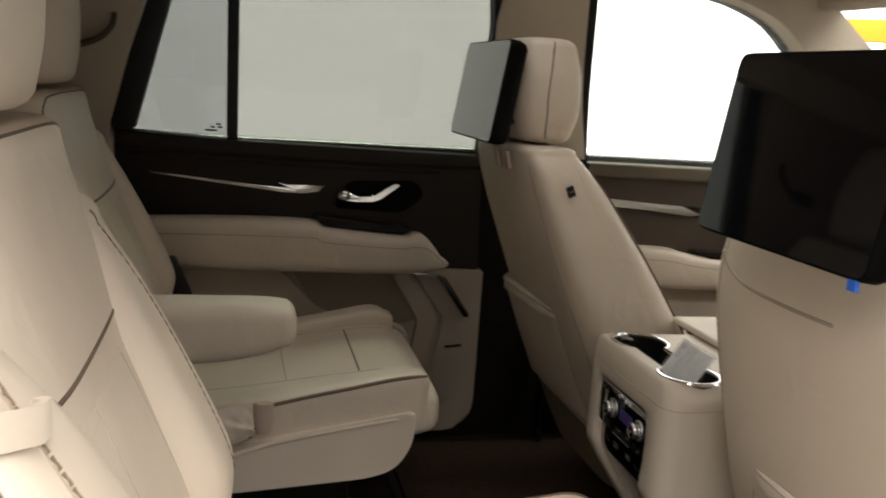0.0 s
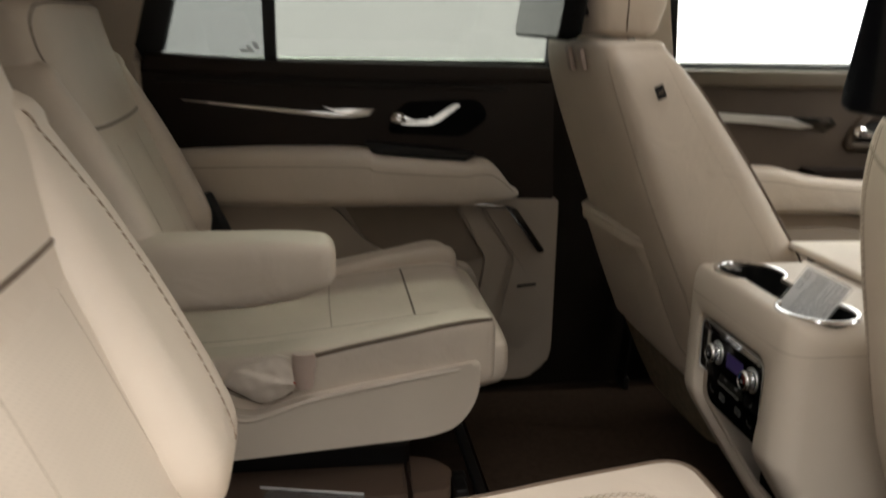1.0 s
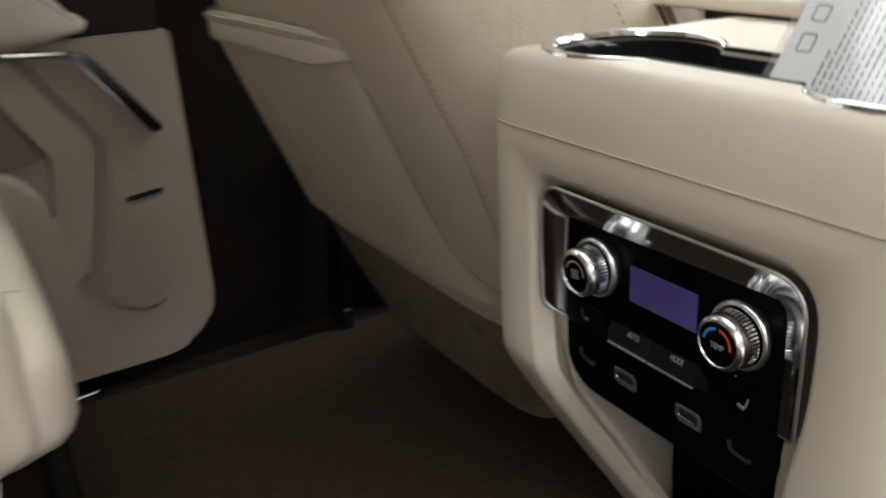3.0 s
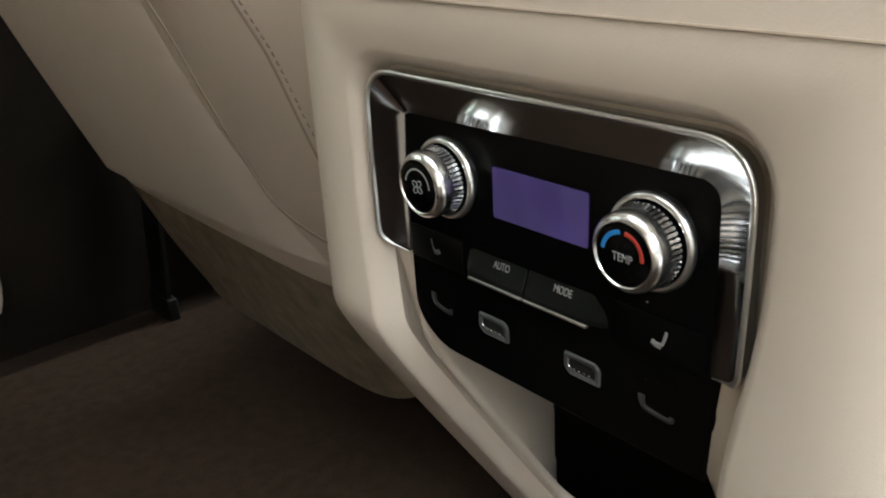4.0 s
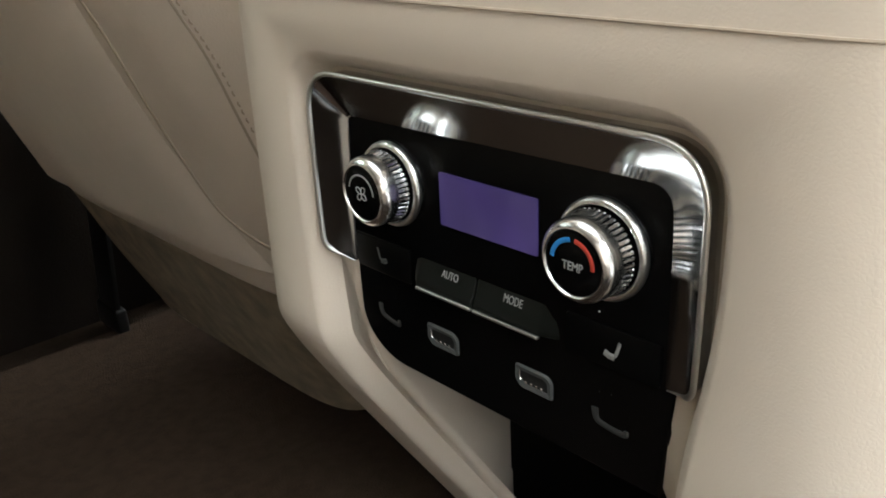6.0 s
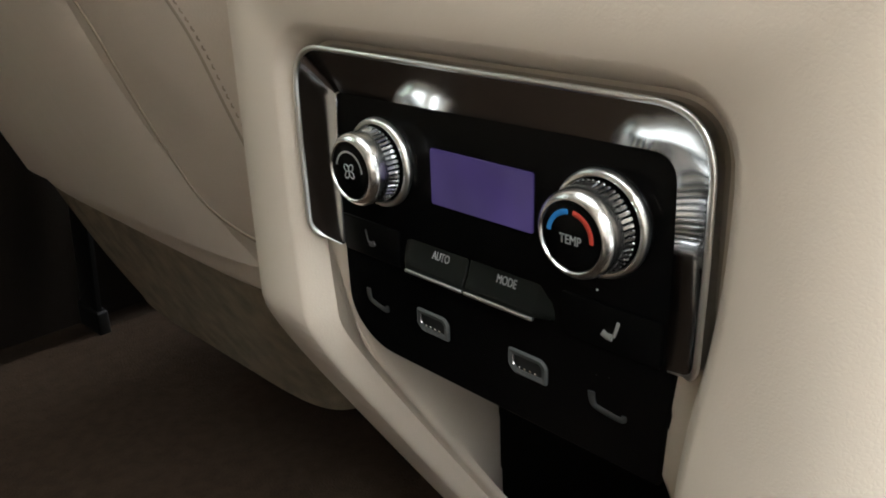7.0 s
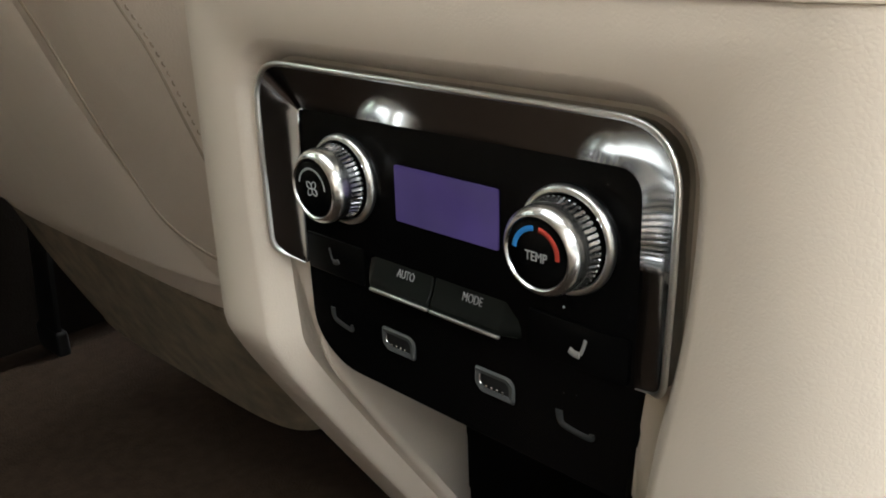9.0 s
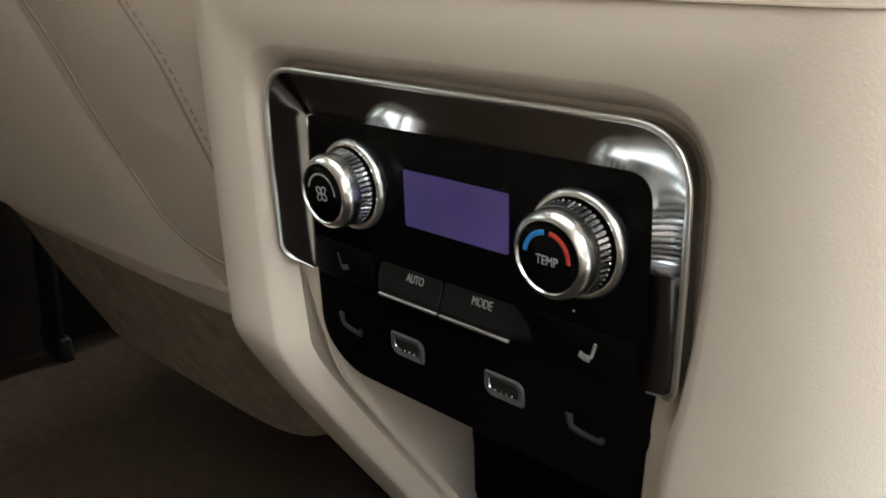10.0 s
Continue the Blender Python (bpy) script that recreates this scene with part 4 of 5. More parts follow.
# the two push buttons: faces leaning out to a rolled lower edge, with chamfered outer ends
BTN = [(0.0, 0.3474), (-0.0008, 0.3472), (-0.0028, 0.3412), (-0.0038, 0.3398), (-0.0044, 0.3380), (-0.0042, 0.3366), (-0.0030, 0.3360), (0.0, 0.3358)]
for stations, words, ty, s0, s1 in (
    (((0.0372, 0.05), (0.0356, 0.45), (0.0330, 0.94), (0.0322, 1.0), (0.0058, 1.0), (0.0053, 0.86)), "AUTO", 0.0172, 0.0327, 0.0056),
    (((0.0045, 0.86), (0.0040, 1.0), (-0.0236, 1.0), (-0.0246, 0.94), (-0.0290, 0.40), (-0.0314, 0.05)), "MODE", -0.0118, 0.0044, -0.0242),
):
    btn = part("button", loft([[(x * k_, y, z) for x, z in BTN] for y, k_ in stations]), BUTTON, face, "dark push button", sharp=25)
    part("strip", rbox((0.0014, s0 - s1, 0.0011), (-0.0042, (s0 + s1) / 2, 0.3360), 0.0003), LIPMETAL, btn, "thin bright strip under the button")
    me = text_mesh(words, 0.0040)
    me.transform(Matrix.Diagonal((0.72, 1, 1, 1)))
    tiltm = Matrix.Translation((-0.00205, ty, 0.3440)) @ Matrix.Rotation(radians(18), 4, "Y") @ Matrix(((0, 0, -1, 0), (-1, 0, 0, 0), (0, 1, 0, 0), (0, 0, 0, 1)))
    me.transform(tiltm)
    me.materials.clear()
    me.materials.append(SOFTMARK)
    lo = new("lettering", me)
    lo.parent = btn
    lo["label"] = "white lettering " + words
# seat heater keys at either side of the push buttons
for y0, y1, label in ((0.0692, 0.0386, "black seat heater key"), (-0.0330, -0.0668, "black seat heater key")):
    part("key", yz_plate(rounded([(y0, 0.3478), (y1, 0.3478), (y1, 0.3340), (y0, 0.3340)], 0.0012, 3), -0.0018, 0.0, 0.0005, 2), KEYBLACK, face, label)


for yc in (0.0232, -0.0198):
    zc = 0.3172
    out_ = rounded([(yc + 0.0080, zc + 0.0042), (yc - 0.0058, zc + 0.0042), (yc - 0.0080, zc + 0.0022), (yc - 0.0080, zc - 0.0044), (yc + 0.0056, zc - 0.0044), (yc + 0.0080, zc - 0.0020)], 0.0012, 4)
    mid_ = outset(out_, -0.0006)
    in_ = rounded([(yc + 0.0058, zc + 0.0022), (yc - 0.0044, zc + 0.0022), (yc - 0.0058, zc + 0.0010), (yc - 0.0058, zc - 0.0024), (yc + 0.0040, zc - 0.0024), (yc + 0.0058, zc - 0.0008)], 0.0006, 4)
    bmp = bmesh.new()
    loops = [[bmp.verts.new((x, y, z)) for y, z in loop] for loop, x in ((out_, 0.0), (out_, -0.0013), (mid_, -0.0018), (in_, -0.0014), (in_, 0.0))]
    for a, b in zip(loops, loops[1:]):
        for q in range(len(a)):
            bmp.faces.new((a[q], a[(q + 1) % len(a)], b[(q + 1) % len(b)], b[q]))
    port = part("usb_port", bmp, PORTGREY, face, "grey-rimmed charging port")
    part("slot", yz_plate(in_, -0.0012, 0.0), BLACKP, port, "black slot")
    # Glint at the slot's edge is modelled as a thin satin bead.
    part("rim_glint", tube([(-0.0016, y, z) for y, z in (in_[-5:] + in_[:4])], 0.00022, 6, up=(1, 0, 0)), SATIN, port, "satin bead put in as a glint on the inner edge")
    for q in range(4):
        part("contact", rbox((0.0006, 0.0009, 0.0009), (-0.0014, yc + 0.0032 - 0.0022 * q, zc - 0.0017), 0.0002), SATIN, port)


def seat_icon(yc, zc, s, x, material, k=1.0):
    """A small seat pictogram: a slim back and a thick cushion."""
    bm = bmesh.new()
    tube([(x, yc + 0.0030 * s * k, zc + 0.0036 * k), (x, yc + 0.0022 * s * k, zc + 0.0006 * k), (x, yc + 0.0014 * s * k, zc - 0.0016 * k)], 0.0006 * k, 6, flat=0.4, up=(1, 0, 0), bm=bm)
    tube([(x, yc + 0.0010 * s * k, zc - 0.0020 * k), (x, yc - 0.0008 * s * k, zc - 0.0020 * k), (x, yc - 0.0026 * s * k, zc - 0.0012 * k)], 0.0012 * k, 6, flat=0.3, up=(1, 0, 0), bm=bm)
    part("seat_mark", bm, material, face)


seat_icon(0.0536, 0.3412, 1, -0.0021, GREYMARK, 0.85)
seat_icon(-0.0504, 0.3405, -1, -0.0021, SOFTMARK, 0.95)
for pts in (((0.0578, 0.3204), (0.0574, 0.3172), (0.0556, 0.3156), (0.0480, 0.3142), (0.0476, 0.3162)), ((-0.0444, 0.3182), (-0.0449, 0.3150), (-0.0468, 0.3136), (-0.0552, 0.3128), (-0.0560, 0.3146))):
    part("seat_mark", tube([(-0.0012, y, z) for y, z in glide(pts, 18)], lambda f: 0.0014 - 0.0005 * f, 6, flat=0.3, up=(1, 0, 0)), DIMMARK, face, "dim grey seat pictogram")
for y, z, r in ((-0.0450, 0.3512, 0.00035), (-0.0458, 0.3242, 0.0002), (-0.0502, 0.3250, 0.0002)):
    dot = bmesh.new()
    bmesh.ops.create_uvsphere(dot, u_segments=8, v_segments=6, radius=r, matrix=Matrix.Translation((-0.001, y, z)))
    part("indicator", dot, PAINTW if r > 0.0003 else GREYMARK, face)
# printed card in clear film, standing in the cup holder
card = thing("printed_card", "white printed card in clear plastic film standing in the cup holder", "card")
cu, cv, cn = Vector((0.0628, -0.9976, -0.0295)), Vector((0.5963, 0.0138, 0.8027)), Vector((-0.8003, -0.0680, 0.5957))
cc = Vector((0.0818, -0.0453, 0.4995)) - cv * 0.0405
cm = Matrix(((-cn.x, -cu.x, cv.x, cc.x), (-cn.y, -cu.y, cv.y, cc.y), (-cn.z, -cu.z, cv.z, cc.z), (0, 0, 0, 1)))


def on_card(bm):
    bm.transform(cm)
    return bm


part("sheet", on_card(rbox((0.0012, 0.081, 0.077), (0, 0, 0), 0.0005)), PAPER, card, "white printed sheet")
ink = bmesh.new()
random.seed(4)
for r_ in range(19):
    y = -0.037 + r_ * 0.0031
    z = -0.036 + 0.004 * random.random()
    stop = 0.036 - (0.030 * random.random() if random.random() < 0.35 else 0.0)
    thin = 0.00035 + 0.00035 * random.random()
    while z < stop:
        ln = 0.0012 + 0.0034 * random.random()
        rbox((0.0004, thin, min(ln, 0.037 - z)), (-0.0009, y, z + ln / 2), 0, bm=ink)
        z += ln + 0.0007 + 0.0012 * random.random()
part("printed_lines", on_card(ink), INK, card, "unreadable print as plain bars")
for z0, h in ((0.026, 0.0075), (0.011, 0.0085)):
    sign = [(-0.0009, y, z) for y, z in rounded([(0.0275, z0), (0.0345, z0), (0.0345, z0 + h), (0.0275, z0 + h)], 0.0012, 3)]
    part("printed_sign", on_card(tube(sign, 0.00035, 5, closed=True, up=(1, 0, 0))), INK, card, "grey outlined sign")
filmb = bmesh.new()
for sx in (-1, 1):
    rows_ = []
    for i in range(14):
        rows_.append([filmb.verts.new((sx * (0.0022 + 0.0012 * abs(noise.noise(Vector((i * 0.7, j * 0.7, sx * 3.1))))), -0.043 + 0.086 * i / 13, -0.041 + 0.083 * j / 11)) for j in range(12)])
    for a, b in zip(rows_, rows_[1:]):
        for j in range(11):
            filmb.faces.new((a[j], a[j + 1], b[j + 1], b[j]))
part("film", on_card(filmb), FILM, card, "wrinkled clear film")


scrap = bmesh.new()
sg = [[scrap.verts.new((0.010 + 0.022 * i / 8 + 0.010 * j / 8, 0.066 + 0.044 * j / 8, 0.4775 + 0.0035 * abs(noise.noise(Vector((i * 0.8, j * 0.8, 5.0)))) - 0.004 * (i / 8) ** 2)) for j in range(9)] for i in range(9)]
for i in range(8):
    for j in range(8):
        scrap.faces.new((sg[i][j], sg[i + 1][j], sg[i + 1][j + 1], sg[i][j + 1]))
solo("film_scrap", scrap, FILM, "loose scrap of clear protective film on the cup holder rim", "film")


# ---- second row chairs ----
def captain_chair(inb, label, group, arm_down, at):
    """A second row chair. inb: -1 where the cabin's middle lies towards -y, 1 where it lies towards +y."""
    ch = thing("captain_chair", label, "chair", group=group)

    def ys(a, b):
        return sorted((inb * a, inb * b))

    back = part("backrest", body([(0.36, -0.850, -0.735, -0.200, 0.200), (0.45, -0.885, -0.745, -0.215, 0.215), (0.56, -0.925, -0.790, -0.218, 0.218), (0.66, -0.955, -0.824, -0.216, 0.216), (0.74, -0.985, -0.852, -0.212, 0.212), (0.785, -0.998, -0.862, -0.200, 0.200)], "z", 30, 56, 4.6, 0.020), LEATHER, ch, "cream leather backrest")
    bolsters = []
    for q in (-1, 1):
        if arm_down:
            rows_b = [(0.412, -0.85, -0.712, 0.152, 0.232), (0.45, -0.865, -0.712, 0.145, 0.238), (0.54, -0.90, -0.752, 0.147, 0.238), (0.63, -0.94, -0.800, 0.156, 0.232), (0.70, -0.965, -0.842, 0.166, 0.224)]
            bolsters.append(part("back_bolster", body([(z, x0, x1, *sorted((q * y0, q * y1))) for z, x0, x1, y0, y1 in rows_b], "z", 26, 32, 3.0, 0.028), LEATHER, ch, "padded side bolster"))
            continue
        # the other chair: a broad flat bolster sewn to a narrow side strip
        w, n = (0.0, 0.0) if q == inb else (0.066, 0.056)
        rows_b = [(0.428, -0.85, -0.704, 0.078 + n, 0.214 + w), (0.46, -0.865, -0.706, 0.072 + n, 0.228 + w), (0.54, -0.90, -0.744, 0.080 + n, 0.232 + w), (0.63, -0.94, -0.793, 0.096 + n, 0.230 + w), (0.70, -0.965, -0.838, 0.130 + n, 0.222 + w)]
        b0 = part("back_bolster", body([(z, x0, x1, *sorted((q * y0, q * y1))) for z, x0, x1, y0, y1 in rows_b], "z", 30, 44, 4.2, 0.030), LEATHER, ch, "broad padded side bolster")
        bolsters.append(b0)
        pts = [(-0.5, q * (0.160 + w), 0.716), (-0.5, q * (0.176 + w), 0.690), (-0.5, q * (0.182 + w), 0.62), (-0.5, q * (0.179 + w), 0.56), (-0.5, q * (0.171 + w), 0.50), (-0.5, q * (0.158 + w), 0.445)]
        sewn("seam", [b0], pts, (-1, 0, 0), CREASE, ch, 0.0016, 60)
        stitches("stitching", [b0], [(x, y - q * 0.004, z) for x, y, z in pts], (-1, 0, 0), ch, 0.0090, 0.0070, 0.00075, 0.0 if q == inb else 0.0016, STITCH)
        if q != inb:
            # the door side: brown piping, a second row of thread and a short pull strap
            edge_ = [(-0.5, q * 0.2820, 0.700), (-0.5, q * 0.2890, 0.62), (-0.5, q * 0.2885, 0.54), (-0.5, q * 0.2815, 0.45)]
            sewn("piping", [b0], edge_, (-1, 0, 0), SEAM, ch, 0.0042, 60)
            strap = part("pull_strap", loft([[(x, q * (y0 + 0.004), z0), (x + 0.005, q * y0, z0), (x + 0.005, q * y0, z0 - 0.022), (x, q * (y0 + 0.004), z0 - 0.022)] for x, y0, z0 in ((-0.850, 0.298, 0.688), (-0.822, 0.282, 0.686), (-0.806, 0.262, 0.682), (-0.806, 0.240, 0.678), (-0.812, 0.234, 0.676))]), LEATHER_FLAT, ch, "short cream leather pull strap")
            strap.data.polygons[0].use_smooth = True
    sewn("piping", [back], [(-0.5, -0.200, 0.636), (-0.5, -0.08, 0.630), (-0.5, 0.08, 0.630), (-0.5, 0.200, 0.636)], (-1, 0, 0), SEAM, ch, 0.0028, 40)
    insert = part("back_insert", body([(0.385, -0.745, -0.716, -0.165, 0.165), (0.46, -0.772, -0.744, -0.172, 0.172), (0.56, -0.812, -0.786, -0.176, 0.176), (0.600, -0.832, -0.804, -0.176, 0.176)], "z", 16, 40, 6, 0.008), PERF, ch, "perforated cream leather panel")
    for q in (-0.07, 0.07):
        sewn("seam", [insert], [(-0.5, q, 0.605), (-0.5, q * 1.05, 0.50), (-0.5, q * 1.1, 0.40)], (-1, 0, 0), CREASE, ch, 0.0010, 30)
    sewn("piping", [back], [(-0.6, inb * 0.187, 0.70), (-0.6, inb * 0.192, 0.745), (-0.6, inb * 0.178, 0.785), (-0.6, inb * 0.14, 0.798), (-0.6, 0, 0.800), (-0.6, -inb * 0.14, 0.798), (-0.6, -inb * 0.178, 0.785), (-0.6, -inb * 0.192, 0.745)], (-1, 0, 0), SEAM, ch, 0.0022, 60)
    # headrest on two posts
    hr = part("headrest", body([(0.838, -0.975, -0.868, -0.125, 0.125), (0.88, -0.985, -0.862, -0.136, 0.136), (0.95, -0.985, -0.862, -0.138, 0.138), (1.01, -0.97, -0.872, -0.125, 0.125)], "z", 18, 44, 3.4, 0.024), LEATHER, ch, "cream leather headrest")
    for q in (-1, 1):
        sewn("piping", [hr], [(-0.905, q * 0.6, 0.83), (-0.900, q * 0.6, 0.92), (-0.905, q * 0.6, 1.02)], (0, -q, 0), SEAM, hr, 0.0018, 30)
    for q in (-0.07, 0.07):
        part("post", tube([(-0.945, q, 0.76), (-0.942, q, 0.86)], 0.007, 12), SATIN, hr, "metal post")
    # cushion
    cu = part("cushion", body([(-0.74, -0.175, 0.175, 0.20, 0.312), (-0.60, -0.180, 0.180, 0.21, 0.320), (-0.45, -0.190, 0.190, 0.225, 0.338), (-0.34, -0.205, 0.205, 0.235, 0.350), (-0.285, -0.210, 0.210, 0.240, 0.350), (-0.262, -0.206, 0.206, 0.245, 0.338)], "x", 34, 56, 5.0, 0.026), LEATHER, ch, "cream leather cushion")
    side = []
    for q, h in (((inb, 0.366), (-inb, 0.376)) if arm_down else ((inb, 0.340), (-inb, 0.346))):
        side.append(part("cushion_bolster", body([(-0.72, *sorted((q * 0.150, q * 0.206)), 0.22, h - 0.052), (-0.55, *sorted((q * 0.150, q * 0.212)), 0.23, h - 0.040), (-0.40, *sorted((q * 0.152, q * 0.220)), 0.25, h - 0.014), (-0.31, *sorted((q * 0.156, q * 0.224)), 0.255, h + 0.002), (-0.275, *sorted((q * 0.160, q * 0.216)), 0.262, h - (0.0 if q == inb else 0.008))], "x", 30, 44, 6.0 if arm_down else 4.2, 0.014), LEATHER, ch, "padded cushion side"))
    sewn("piping", [cu], [(-0.372, -0.125, 0.5), (-0.372, 0, 0.5), (-0.372, 0.125, 0.5)], (0, 0, -1), SEAM, ch, 0.0026, 30)
    sewn("seam", [cu], [(-0.500, -0.125, 0.5), (-0.502, 0, 0.5), (-0.500, 0.125, 0.5)], (0, 0, -1), CREASE, ch, 0.0016, 30)
    for q in (-0.128, 0.128):
        sewn("seam", [cu], [(-0.70, q, 0.5), (-0.50, q, 0.5), (-0.30, q, 0.5), (-0.25, q * 0.98, 0.5)], (0, 0, -1), CREASE, ch, 0.0016, 40)
    # piping round the edge of the cushion
    if arm_down:
        rim = glide([(-0.56, inb * 0.2105, 0.3095), (-0.48, inb * 0.2130, 0.3290), (-0.40, inb * 0.2170, 0.3465), (-0.34, inb * 0.2195, 0.3600), (-0.30, inb * 0.2185, 0.3655), (-0.268, inb * 0.2110, 0.3650)], 50)
        part("piping", tube(rim, lambda f: 0.0034 - 0.0014 * max(0.0, f - 0.8) * 5, 8), SEAM, ch, "brown edge piping")
    else:
        pad = rounded([(-0.72, inb * 0.165), (-0.50, inb * 0.186), (-0.40, inb * 0.213), (-0.262, inb * 0.243), (-0.260, inb * 0.16), (-0.266, 0.0), (-0.262, -inb * 0.20), (-0.31, -inb * 0.226), (-0.72, -inb * 0.20)], [0.01, 0.05, 0.05, 0.055, 0.02, 0.05, 0.03, 0.03, 0.01], 10)
        pd = part("cushion_top", prism(pad, 0.318, 0.354, 0.004, 3, axis="z"), LEATHER, ch, "flat cream leather cushion top")
        side.append(pd)
        part("piping", tube([(x, y, 0.3525) for x, y in outset_xz(pad, 0.999)], 0.0033, 8, closed=True), SEAM, ch, "brown edge piping")
    # moulded side skirt and pedestal
    sk_top = [(-0.84, 0.335), (-0.72, 0.300), (-0.674, 0.268), (-0.645, 0.242), (-0.612, 0.236), (-0.527, 0.263), (-0.409, 0.286), (-0.284, 0.309)]
    sk = rounded(sk_top + [(-0.290, 0.245), (-0.318, 0.204), (-0.362, 0.190), (-0.675, 0.166), (-0.84, 0.155)], [0.01, 0.04, 0.02, 0.02, 0.025, 0.05, 0.05, 0.018, 0.03, 0.03, 0.03, 0.02, 0.02], 6)
    part("skirt_bead", tube(glide([(x, inb * 0.2265, z - 0.006) for x, z in sk_top[1:-1] + [(-0.345, 0.2965), (-0.302, 0.303)]], 50), lambda f: 0.0050 * min(1.0, 0.1 + f * 6, 0.3 + (1 - f) * 8), 10), PLASTIC, ch, "rolled upper edge of the side cover")
    for y0, y1 in (ys(0.200, 0.230), ys(-0.230, -0.200)):
        cover = prism(sk, y0, y1, 0.007, 4)
        cover.normal_update()
        bmesh.ops.inset_region(cover, faces=[f for f in cover.faces if abs(f.normal.y) > 0.99 and f.calc_area() > 0.01], thickness=0.0015)
        part("side_skirt", cover, PLASTIC, ch, "cream moulded seat side cover")
    part("seat_pan", prism([(-0.80, 0.15), (-0.39, 0.16), (-0.345, 0.22), (-0.335, 0.245), (-0.80, 0.23)], -0.202, 0.202, 0.01), BLACKP, ch)
    part("pedestal", rbox((0.34, 0.26, 0.15), (-0.54, -inb * 0.07, 0.075), 0.02), BLACKP, ch, "black seat frame on the floor rails")
    # folding armrest
    if arm_down:
        part("armrest", body([(-0.86, *ys(0.178, 0.262), 0.41, 0.490), (-0.72, *ys(0.172, 0.268), 0.402, 0.500), (-0.62, *ys(0.172, 0.268), 0.404, 0.501), (-0.55, *ys(0.173, 0.267), 0.416, 0.500), (-0.516, *ys(0.175, 0.265), 0.428, 0.497)], "x", 26, 40, 4.2, 0.022), LEATHER, ch, "cream leather armrest folded down")
    else:
        # the armrest folded up along the backrest, with a slit where its joint lies
        up_ = part("armrest", body([(0.425, -0.815, -0.722, *ys(0.212, 0.252)), (0.46, -0.840, -0.722, *ys(0.208, 0.262)), (0.54, -0.880, -0.768, *ys(0.206, 0.262)), (0.62, -0.925, -0.820, *ys(0.206, 0.256)), (0.675, -0.950, -0.858, *ys(0.206, 0.246))], "z", 26, 40, 3.4, 0.026), LEATHER, ch, "cream leather armrest folded up")
        sewn("joint_slit", [up_], [(-0.5, inb * 0.240, 0.520), (-0.5, inb * 0.247, 0.497), (-0.5, inb * 0.246, 0.474), (-0.5, inb * 0.240, 0.455)], (-1, 0, 0), SEAM, up_, 0.0028, 24)
    part("hinge_cover", rbox((0.05, 0.03, 0.12), (-0.712, -inb * 0.232, 0.410), 0.012, 3, Matrix.Rotation(radians(-24), 4, "Y")), BLACKP, ch, "black recliner cover")
    # buckle and its webbing
    by = inb * 0.222
    bk = part("buckle", loft([[(-0.541 + a * math.cos(t) * k_, by + inb * (0.004 + 0.009 * math.sin(t)), z) for t in np.linspace(0, 2 * math.pi, 21)[:-1] for a in (0.017,)] for z, k_ in ((0.276, 0.72), (0.282, 0.80), (0.300, 0.95), (0.318, 1.0), (0.325, 0.97), (0.328, 0.85))]), BUCKLE, ch, "rosy taupe belt buckle")
    part("release", rbox((0.007, 0.010, 0.003), (-0.553, by + inb * 0.004, 0.285), 0.001), PAINTR, bk, "red release button")
    # folded leather flap round the buckle's stalk
    flap, lay_f, lay_b = bmesh.new(), [], []
    tx, tz = (-0.652, -0.638, -0.606, -0.579, -0.560, -0.549), (0.288, 0.306, 0.318, 0.327, 0.320, 0.300)
    bx, bz = (-0.652, -0.622, -0.603, -0.575, -0.558, -0.549), (0.283, 0.266, 0.256, 0.262, 0.271, 0.284)
    for a in range(31):
        x = -0.652 + 0.103 * a / 30
        hi_, lo_ = float(np.interp(x, tx, tz)), float(np.interp(x, bx, bz))
        rf, rb = [], []
        for b in range(19):
            v = b / 18
            z = lo_ + (hi_ - lo_) * v
            fold = min(1.0, max(0.0, (z - (0.310 - 0.30 * (x + 0.640))) / 0.002))
            swell = 0.013 * (math.sin(math.pi * min(1.0, max(0.0, a / 30))) ** 0.5) * math.sin(math.pi * (0.06 + 0.90 * v)) ** 0.6
            swell += 0.0035 * noise.noise(Vector((x * 60, z * 60, 2.0))) - 0.0050 * fold
            rf.append(flap.verts.new((x, by + inb * (0.003 + max(0.0005, swell)), z)))
            rb.append(flap.verts.new((x, by - inb * 0.002, z)))
        lay_f.append(rf)
        lay_b.append(rb)
    for p_, q_ in zip(lay_f, lay_f[1:]):
        for b in range(18):
            flap.faces.new((p_[b], p_[b + 1], q_[b + 1], q_[b]))
    for a in range(30):
        flap.faces.new((lay_f[a][0], lay_f[a + 1][0], lay_b[a + 1][0], lay_b[a][0]))
        flap.faces.new((lay_f[a][18], lay_f[a + 1][18], lay_b[a + 1][18], lay_b[a][18]))
    part("buckle_cover", flap, LEATHER_FLAT, ch, "folded cream leather flap round the buckle")
    # Brown cord gives the flap's underside its shade by colour.
    part("flap_under_shade", tube([(x, by + inb * 0.0052, z - 0.0008) for x, z in zip(bx[:5], bz[:5])], 0.0012, 6), SEAM, ch)
    ch.location = at
    return ch


